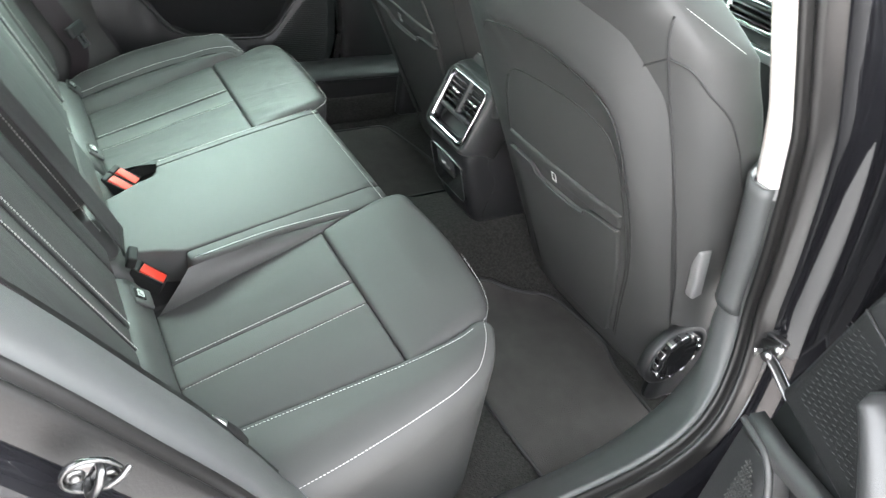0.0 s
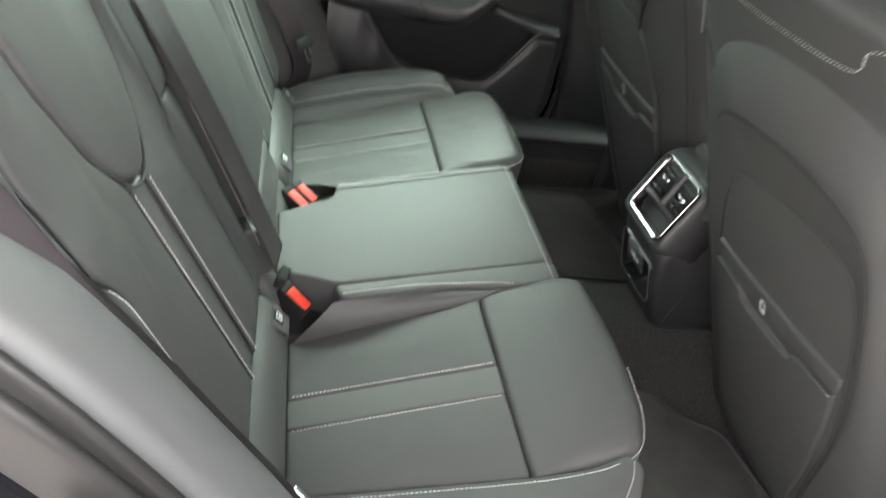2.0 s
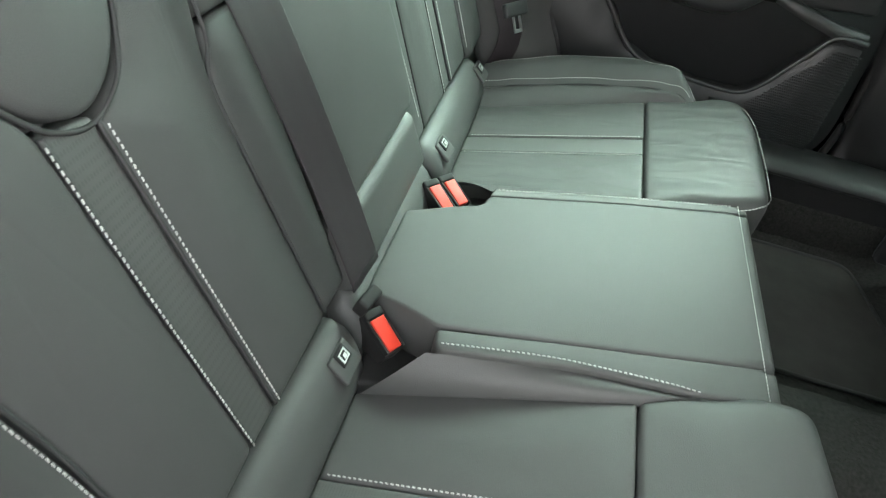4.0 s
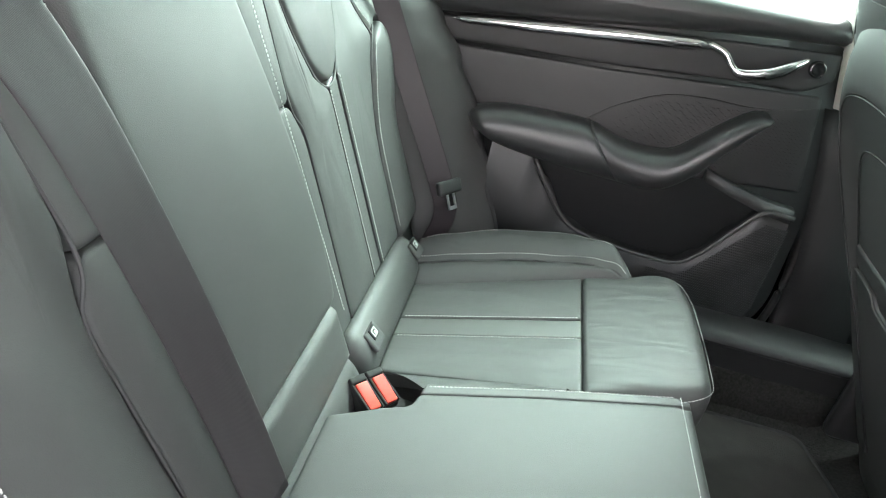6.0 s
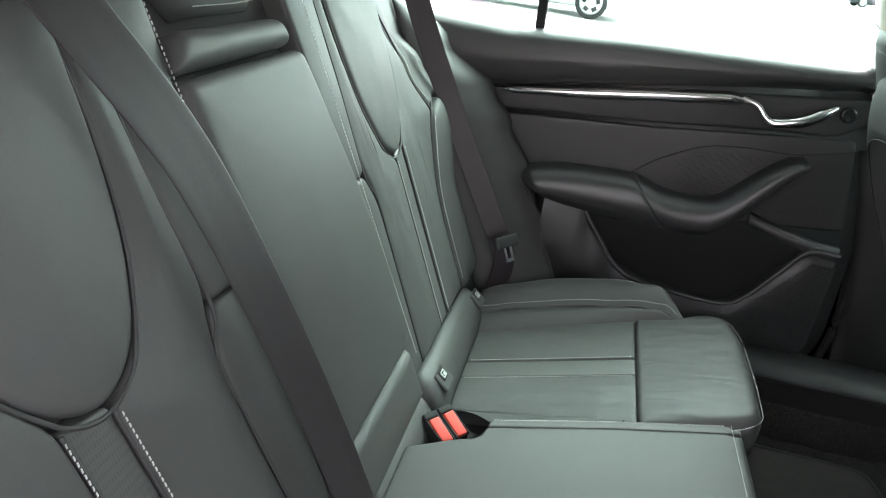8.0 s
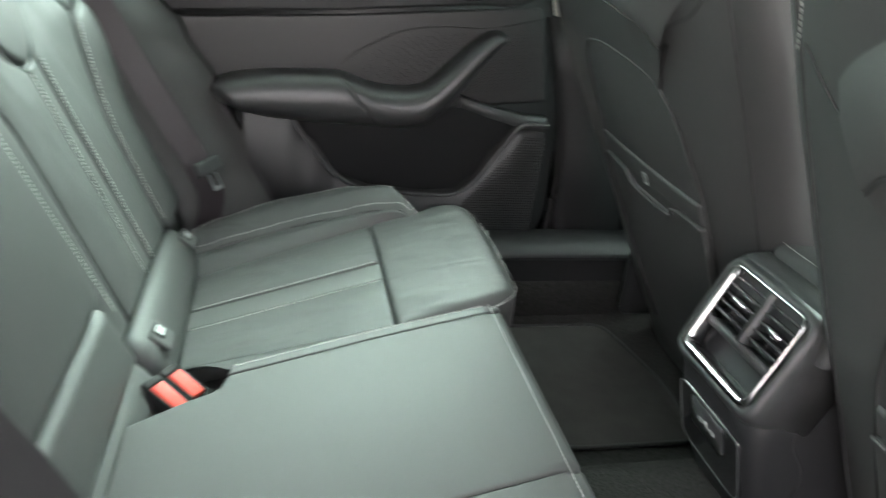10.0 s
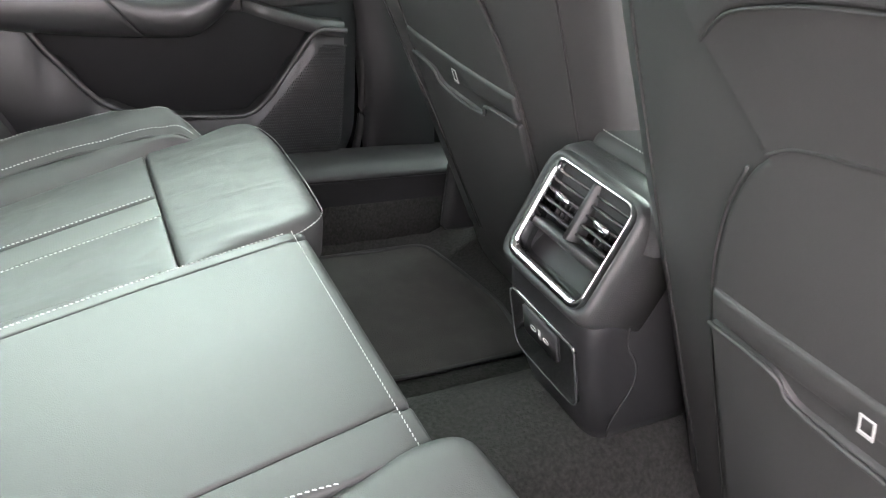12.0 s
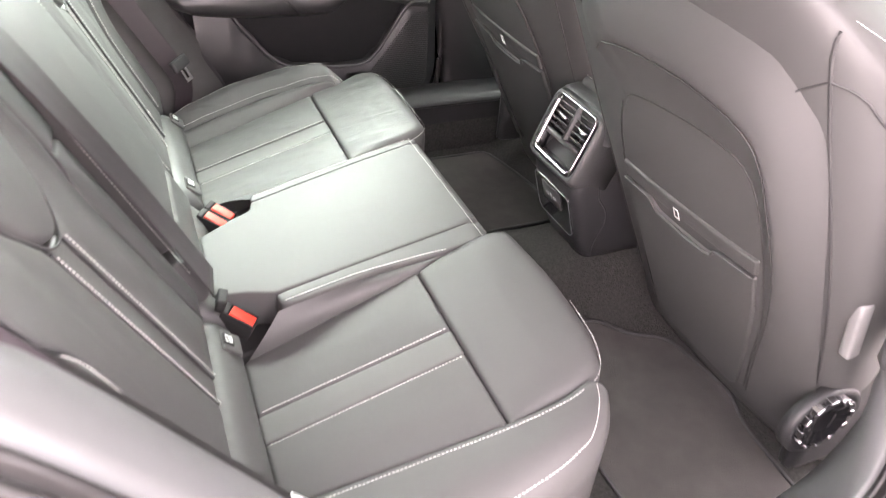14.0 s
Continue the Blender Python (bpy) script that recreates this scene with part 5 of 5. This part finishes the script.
# ---- doors ----
def rear_door(X, label, at, edge=0.725):
    """The rear door's lining, as on the car's left side; X carries its points to their place."""
    t = thing("car_door", label, "car door", group="rear doors", at=at)
    put = lambda y: (lambda u, v, h: X(u, y - h, v))

    def strip(xs, lo, hi, y, r=0.02):
        verts, faces = [], []
        prof = ((0.0, -0.03), (0.0, 0.0), (0.5, 0.004), (0.94, 0.002), (0.985, -0.004), (1.0, -0.03))
        for x in xs:
            a, b = lo(x), hi(x)
            for f, h in prof:
                verts.append(X(x, y - h, a + (b - a) * f))
        m = len(prof)
        for i in range(len(xs) - 1):
            faces += [(i * m + k, i * m + k + 1, (i + 1) * m + k + 1, (i + 1) * m + k) for k in range(m - 1)]
        return verts, faces

    part("door_shell", prism([(0.16, 0.13, 0.05), (edge - 0.065, 0.14, 0.07), (edge, 0.24, 0.05), (edge - 0.01, 0.50), (edge - 0.05, 0.745), (-0.22, 0.745), (-0.06, 0.62), (0.06, 0.44)], put(0.715), -0.10, 0.0, 0.03), PLASTIC, t)
    part("upper_pad", pillow([(-0.26, 0.770, 0.02), (-0.17, 0.655, 0.03), (-0.06, 0.643), (0.25, 0.690), (0.45, 0.722), (0.665, 0.748, 0.01), (0.655, 0.788, 0.02), (0.24, 0.775), (0.0, 0.760)], put(0.700), 0.022, 0.02, 0.018, 0.02, centre=(0.2, 0.728)), ARM_PAD, t, "soft charcoal window ledge")
    part("trim_insert", pillow([(-0.06, 0.640), (-0.02, 0.606), (0.30, 0.630), (0.52, 0.655), (0.62, 0.660, 0.02), (0.658, 0.690), (0.655, 0.735), (0.45, 0.712), (0.20, 0.676)], put(0.708), 0.005, 0.01, 0.001, 0.008, centre=(0.33, 0.665)), PLASTIC, t)
    part("cloth_panel", pillow([(-0.015, 0.600), (0.30, 0.624), (0.52, 0.648), (0.655, 0.662), (0.69, 0.49), (0.52, 0.47), (0.30, 0.45), (0.085, 0.455)], put(0.712), 0.006, 0.01, 0.003, 0.01), SOFT_PLASTIC, t)
    part("edge_trim", tube([X(x, 0.700, z) for x, z in ((-0.18, 0.765), (-0.10, 0.675), (-0.035, 0.630), (0.03, 0.555), (0.078, 0.490), (0.13, 0.375), (0.175, 0.28), (0.19, 0.18))], 0.016, 10, 50, flat=0.7), PLASTIC, t, "rounded rear edge of the lining")
    part("chrome_strip", loft([[X(x, 0.700 + d, z + w * k) for d, k in ((0.012, -1), (0.0, -0.8), (-0.005, 0.0), (0.0, 0.8), (0.012, 1))] for x, z, w in ((0.012, 0.6465, 0.0015), (0.03, 0.648, 0.0075), (0.15, 0.6625, 0.0115), (0.30, 0.683, 0.013), (0.42, 0.698, 0.013), (0.458, 0.702, 0.006))]), CHROME, t, "bright chrome trim strip")
    part("handle", tube([X(0.440, 0.700, 0.704), X(0.468, 0.690, 0.697), X(0.485, 0.684, 0.680), X(0.505, 0.682, 0.672), X(0.545, 0.680, 0.682), X(0.575, 0.684, 0.700), X(0.600, 0.694, 0.716)], lambda f: 0.0065 + 0.0055 * math.sin(math.pi * max(0, f * 1.6 - 0.6)) - 0.002 * f, 8, 40, flat=0.6, side=(0, 1, 0)), CHROME, t, "chrome inner door handle")
    part("handle_cup", pillow([(0.49, 0.668), (0.60, 0.680), (0.64, 0.700), (0.635, 0.728), (0.50, 0.712)], put(0.705), 0.006, 0.01, -0.008, 0.015), GLOSS_BLACK, t)
    part("lock_cap", loft([[X(0.622 + r * math.cos(q), y, 0.704 + r * math.sin(q)) for q in (2 * math.pi * j / 20 for j in range(20))] for r, y in ((0.014, 0.72), (0.014, 0.700), (0.011, 0.698), (0.006, 0.700))]), GLOSS_BLACK, t, "round black lock cap")
    crown = smooth_line([(0.070, 0.500, 0), (0.12, 0.518, 0), (0.20, 0.527, 0), (0.290, 0.529, 0), (0.345, 0.513, 0), (0.40, 0.508, 0), (0.445, 0.517, 0), (0.478, 0.546, 0), (0.52, 0.588, 0), (0.552, 0.612, 0), (0.576, 0.617, 0)], 91)
    belly = smooth_line([(0.098, 0.462, 0), (0.165, 0.445, 0), (0.265, 0.437, 0), (0.372, 0.434, 0), (0.395, 0.434, 0), (0.420, 0.435, 0), (0.452, 0.445, 0), (0.492, 0.480, 0), (0.537, 0.542, 0), (0.567, 0.582, 0), (0.590, 0.605, 0)], 91)

    def sweep(a, b):
        rows = []
        for i in range(a, b + 1):
            f = i / 90
            deep = 0.060 * min(1.0, 0.35 + f * 14) ** 0.5 * (1 - 0.22 * max(0.0, (f - 0.6) / 0.4)) * min(1.0, 0.45 + (1 - f) * 14) ** 0.5
            row = []
            for q in range(25):
                w = math.pi * q / 24
                e = crown[i].lerp(belly[i], (1 - math.cos(w)) / 2)
                row.append(X(e.x, 0.715 - deep * math.sin(w) ** 0.62 - 0.004 * math.sin(w), e.y))
            rows.append(row)
        return loft(rows)

    part("armrest", sweep(0, 27), ARM_PAD, t, "padded door armrest")
    part("pull_handle", sweep(27, 90), ARM_PAD, t, "pull handle rising from the armrest")
    # dark tubes paint the shade in the lining's joints
    part("armrest_seam", tube([X(0.289, 0.714, 0.530), X(0.298, 0.676, 0.520), X(0.318, 0.660, 0.498), X(0.344, 0.658, 0.465), X(0.362, 0.674, 0.444), X(0.372, 0.714, 0.434)], 0.0014, 6, 24), SEAM_SHADE, t)
    part("panel_seam", tube([X(0.285, 0.709, 0.530), X(0.33, 0.709, 0.566), X(0.40, 0.709, 0.602), X(0.47, 0.709, 0.614), X(0.56, 0.709, 0.618), X(0.655, 0.709, 0.640)], 0.0014, 6, 40), SEAM_SHADE, t)
    zs = [(0.10, 0.475), (0.205, 0.455), (0.24, 0.405), (0.30, 0.335), (0.36, 0.314), (0.46, 0.306), (0.52, 0.308), (0.555, 0.335), (0.60, 0.40), (0.635, 0.446), (0.69, 0.450)]
    xs = [0.13 + 0.556 * i / 56 for i in range(57)]
    part("pocket_front", strip(xs, lambda x: 0.150 + 0.30 * max(0, 0.26 - x) ** 1.0 * 3.2 + 0.9 * max(0, x - 0.66) ** 1.2, lambda x: lerp_table(zs, x)[0], 0.690), SOFT_PLASTIC, t, "door pocket front")
    part("pocket_rim", tube([X(x, 0.687, z) for x, z in zs[1:]], 0.0045, 8, 60), CONSOLE_GREY, t, "smooth pocket rim")
    part("brace", loft([[X(x, 0.687 + d, z + k * w) for d, k in ((0.016, -1), (0.0, -0.8), (0.0, 0.8), (0.016, 1))] for x, z, w in ((0.515, 0.487, 0.012), (0.57, 0.470, 0.012), (0.635, 0.455, 0.014), (0.685, 0.450, 0.016))]), CONSOLE_GREY, t)
    verts, faces = [], []
    for j in range(40):
        for i in range(56):
            u, v = 0.475 + 0.004 * i + 0.002 * (j % 2), 0.222 + 0.0052 * j
            if u > (0.690 if edge > 0.7 else 0.655) or v > 0.43 or v > 0.285 + 1.25 * max(0, u - 0.535) or v < 0.225 + 0.9 * max(0, u - 0.66) or v < 0.27 - 0.5 * max(0, u - 0.48):
                continue
            k = len(verts)
            verts += [X(u - 0.0016, 0.685, v - 0.0018), X(u + 0.0016, 0.685, v - 0.0018), X(u + 0.0016, 0.685, v + 0.0018), X(u - 0.0016, 0.685, v + 0.0018), X(u, 0.6832, v)]
            faces += [(k, k + 1, k + 4), (k + 1, k + 2, k + 4), (k + 2, k + 3, k + 4), (k + 3, k, k + 4)]
    tagged(part("speaker_mesh", (verts, faces), PLASTIC, t, "fine speaker mesh", smooth=False), kind="stuff")
    verts, faces = [], []
    for i in range(44):
        for j in range(30):
            u, v = 0.33 + 0.0085 * i, 0.478 + 0.0062 * j + 0.12 * 0.0085 * i
            top = lerp_table([(0.28, 0.53), (0.33, 0.566), (0.40, 0.602), (0.47, 0.614), (0.56, 0.618), (0.70, 0.64)], u)[0] - 0.008
            if v > top or u > 0.655 or (u * 37.7 + v * 91.3) % 1.0 > 0.25 + 1.1 * (u - 0.33) / 0.35:
                continue
            k, w = len(verts), 0.0055 + 0.004 * ((i * 7 + j * 3) % 5) / 5
            verts += [X(u, 0.7068, v), X(u + w, 0.7068, v - w * 0.25), X(u + w, 0.7068, v + 0.0013 - w * 0.25), X(u, 0.7068, v + 0.0013), X(u + w / 2, 0.7062, v + 0.0006 - w * 0.12)]
            faces += [(k, k + 1, k + 4), (k + 1, k + 2, k + 4), (k + 2, k + 3, k + 4), (k + 3, k, k + 4)]
    tagged(part("embossed_pattern", (verts, faces), PLASTIC, t, "short embossed dashes", smooth=False), kind="stuff")
    if edge > 0.7:
        part("seal", tube([X(0.70, 0.72, 0.77), X(0.728, 0.72, 0.50), X(0.738, 0.72, 0.26), X(0.70, 0.72, 0.155), X(0.60, 0.72, 0.125), X(0.15, 0.72, 0.12)], 0.008, 8, 60), RUBBER, t, "black rubber door seal")
    return t


rear_door(lambda x, y, z: Vector((x, y, z)), "closed charcoal rear door lining with chrome strip", (0.3, 0.75, 0.15))
HINGE, SWING = Vector((0.71, -0.82)), radians(69)


def swung(x, y, z):
    dx, dy = x - HINGE.x, -y - HINGE.y
    c, n = math.cos(SWING), math.sin(SWING)
    return Vector((HINGE.x + c * dx - n * dy, HINGE.y + n * dx + c * dy, z))


rear_door(swung, "wide open charcoal rear door with padded armrest", (0.6, -1.1, 0.15), 0.69)
outer = part("door_skin", prism([(0.10, 0.05, 0.05), (0.70, 0.05, 0.05), (0.76, 0.30), (0.74, 0.76), (-0.28, 0.80), (0.0, 0.45)], lambda u, v, h: swung(u, 0.83 - h, v), 0.0, 0.012, 0.03), PAINT)
structure(outer, "glossy black outer skin of the open door", "door skin")

hardware = thing("door_check", "steel door check strap bolted to the pillar", "door check", at=(0.80, -0.69, 0.38))
part("bracket", box(0.757, 0.772, -0.718, -0.680, 0.384, 0.426, None, 0.004), DARK_STEEL, hardware)
part("strap", ribbon([(0.752, -0.704, 0.403), (0.751, -0.724, 0.395), (0.749, -0.750, 0.380), (0.747, -0.785, 0.362)], 0.015, (0.3, 0, 1), 0.005), DARK_STEEL, hardware)
part("strap", ribbon([(0.751, -0.692, 0.410), (0.750, -0.704, 0.420), (0.751, -0.718, 0.424)], 0.012, (0.3, 0, 1), 0.004), DARK_STEEL, hardware)
for y, z in ((-0.690, 0.396), (-0.708, 0.402), (-0.716, 0.420)):
    part("bolt", tube([(0.757, y, z), (0.750, y, z), (0.744, y, z)], 0.0065, 8, 4), STEEL, hardware, "bright bolt head")
striker = thing("door_striker", "bright steel door striker loop on the black jamb", "door striker", at=(-0.04, -0.72, 0.6))
SM = pose(-0.043, -0.710, 0.593, 0, 28, 0) @ Matrix.Diagonal((0.72, 0.6, 0.72, 1))
part("plate", prism([(-0.026, -0.017, 0.016), (0.018, -0.020, 0.016), (0.028, 0.0, 0.012), (0.016, 0.020, 0.016), (-0.024, 0.018, 0.016)], lambda u, v, h: SM @ Vector((u, -h, v)), -0.002, 0.004, 0.012), GLOSS_BLACK, striker, "black striker plate")
part("plate_rim", tube([SM @ Vector((0.026 * math.cos(q) * (1 + 0.1 * math.cos(q)), -0.004, 0.020 * math.sin(q))) for q in (2 * math.pi * k / 24 for k in range(25))], 0.0016, 6, 60), DARK_STEEL, striker)
part("loop", tube([SM @ Vector(q) for q in ((0.002, -0.002, 0.016), (0.003, -0.016, 0.014), (0.004, -0.021, 0.0), (0.004, -0.016, -0.014), (0.004, -0.002, -0.016))], 0.0030, 8, 30), DARK_STEEL, striker, "steel striker bar")
part("loop_guard", tube([SM @ Vector(q) for q in ((0.010, -0.004, -0.013), (0.016, -0.012, -0.006), (0.024, -0.012, 0.006), (0.030, -0.005, 0.015))], 0.0024, 8, 30), DARK_STEEL, striker)
for u in (-0.013, 0.016):
    part("bolt", loft([[SM @ Vector((u + r * math.cos(q), -h, r * math.sin(q))) for q in (2 * math.pi * k / 12 for k in range(12))] for r, h in ((0.0085, 0.003), (0.0085, 0.006), (0.0065, 0.0075), (0.0045, 0.0075), (0.004, 0.005), (0.0005, 0.005))]), DARK_STEEL, striker, "round bolt head")

# ---- front of the cabin ----
front_door = thing("front_door", "charcoal front door lining with chrome strip", "car door", at=(1.2, 0.76, 0.2))
part("lining", prism([(0.86, 0.16), (1.55, 0.16), (1.60, 0.765), (0.80, 0.775)], lambda u, v, h: Vector((u, 0.735 - h, v)), -0.05, 0.0, 0.03), SOFT_PLASTIC, front_door)
part("ledge", pillow([(0.80, 0.74), (1.58, 0.725), (1.60, 0.765), (0.795, 0.785)], lambda u, v, h: Vector((u, 0.715 - h, v)), 0.014, 0.02, 0.01, 0.01, centre=(1.19, 0.752)), SOFT_PLASTIC, front_door)
part("chrome_strip", box(0.90, 1.45, 0.700, 0.715, 0.705, 0.722, None, 0.003), CHROME, front_door, "bright chrome strip")
part("armrest", pillow([(0.85, 0.46), (1.30, 0.48), (1.32, 0.53), (0.85, 0.53)], lambda u, v, h: Vector((u, 0.68 - h, v)), 0.02, 0.05, 0.006, 0.02), SOFT_PLASTIC, front_door)

dash = thing("dashboard", "charcoal dashboard with chrome-rimmed vents", "dashboard", at=(1.5, 0, 0.4))
part("upper", loft([[Vector((x, y, z)) for x, z in ((1.62, 0.30), (1.30, 0.38), (1.26, 0.52), (1.28, 0.60), (1.34, 0.70), (1.45, 0.76), (1.62, 0.78))] for y in (-0.76, -0.4, 0.0, 0.4, 0.76)]), SOFT_PLASTIC, dash)
part("decor_strip", box(1.252, 1.275, -0.74, 0.74, 0.555, 0.575, None, 0.004), SATIN, dash, "satin decor strip")
for y in (-0.66, -0.12, 0.12, 0.66):
    fr = part("vent_frame", frame_ring([(-0.07, -0.03), (0.07, -0.03), (0.07, 0.03), (-0.07, 0.03)], [(-0.06, -0.022), (0.06, -0.022), (0.06, 0.022), (-0.06, 0.022)], lambda u, v, h, y=y: Vector((1.278 - h + 0.4 * v, y + u, 0.63 + v)), -0.02, 0.006, 0.003), CHROME, dash, "chrome vent rim")
    for k in range(4):
        part("slat", box(1.268, 1.30, y - 0.06, y + 0.06, 0.611 + 0.012 * k, 0.614 + 0.012 * k), VENT_DARK, fr)

# ---- outside ----
ground = part("ground", grid(60, 60, lambda i, j: Vector((-150 + 300 * i, -150 + 300 * j, -0.36))), TARMAC)
structure(ground, "pale worn tarmac of the car park", "ground")
# unseen wall, added to dim low sky light through the open doorway
light_block = part("wall_south_light_block", box(-9.0, 9.0, -3.75, -3.5, -0.37, 1.55, bevel=0.02), PLASTER)
structure(light_block, "unseen rendered wall added to block near-side sky light", "wall")


def parked_car(at, yaw, paint, label):
    t = thing("parked_car", label, "car", group="parked cars", at=at)
    M = pose(*at, 0, 0, yaw)
    prof = [(-2.1, 0.45, 0.70, 0.78), (-2.0, 0.25, 0.95, 0.86), (-1.2, 0.20, 1.02, 0.90), (0.9, 0.20, 0.98, 0.90), (1.9, 0.22, 0.82, 0.86), (2.1, 0.35, 0.62, 0.76)]
    part("body", loft([[M @ Vector((x, y, z)) for y, z in ((-w, a + 0.08), (-w, b - 0.12), (-w + 0.08, b), (w - 0.08, b), (w, b - 0.12), (w, a + 0.08), (w - 0.1, a), (-w + 0.1, a))] for x, a, b, w in prof]), paint, t)
    part("cabin", loft([[M @ Vector((x, y, z)) for y, z in ((-w, 0.92), (-w * 0.78, h), (w * 0.78, h), (w, 0.92))] for x, h, w in ((-1.85, 1.0, 0.80), (-1.3, 1.42, 0.84), (-0.2, 1.48, 0.84), (0.3, 1.40, 0.82), (1.1, 0.98, 0.80))]), DARK_GLASS, t)
    part("roof", loft([[M @ Vector((x, y, z)) for y, z in ((-0.66, 1.40 + d), (-0.6, 1.47 + d), (0.6, 1.47 + d), (0.66, 1.40 + d))] for x, d in ((-1.3, -0.02), (-0.6, 0.02), (0.0, 0.02), (0.3, -0.03))]), paint, t)
    for x in (-1.3, 1.3):
        for y in (-0.86, 0.86):
            rows = [[M @ Vector((x + r * math.cos(q), y + d, 0.32 + r * math.sin(q))) for q in (2 * math.pi * j / 28 for j in range(28))] for r, d in ((0.25, -0.1), (0.31, -0.09), (0.32, 0.0), (0.31, 0.09), (0.25, 0.1))]
            wheel = part("wheel", loft(rows), TYRE, t, "black tyre")
            sgn = 1 if y > 0 else -1
            part("rim", loft([[M @ Vector((x + r * math.cos(q), y + sgn * d, 0.32 + r * math.sin(q))) for q in (2 * math.pi * j / 28 for j in range(28))] for r, d in ((0.225, 0.05), (0.225, 0.105), (0.19, 0.102), (0.06, 0.108))]), SATIN, wheel, "bright alloy rim")
            for k in range(5):
                q = 2 * math.pi * k / 5
                part("rim_gap", box(-0.05, 0.05, -0.004, 0.004, 0.10, 0.18, M @ Matrix.Translation((x, y + sgn * 0.107, 0.32)) @ Matrix.Rotation(q, 4, "Y")), VENT_DARK, wheel)
    return t


for x in (-0.72, 1.36):
    for y in (-0.70, 0.70):
        tyre = thing("undercarriage", "black tyre carrying the car on the tarmac", "car body", kind="structure", at=(x, y, -0.36))
        part("tyre", loft([[Vector((x + r * math.cos(q), y + o, -0.045 + r * math.sin(q))) for q in (2 * math.pi * j / 32 for j in range(32))] for r, o in ((0.22, -0.08), (0.30, -0.09), (0.315, -0.06), (0.315, 0.06), (0.30, 0.09), (0.22, 0.08))]), TYRE, tyre)

parked_car((-1.55, 15.3, -0.36), 180, WHITE_PAINT, "white parked hatchback across the car park")
parked_car((3.0, 52.0, -0.36), 180, DARK_PAINT, "dark parked car behind a white hatchback")
parked_car((11.0, 58.0, -0.36), 178, DARK_PAINT, "dark parked car far off in the car park")
parked_car((18.4, 58.4, -0.36), 182, DARK_PAINT, "dark parked car far off in the car park")
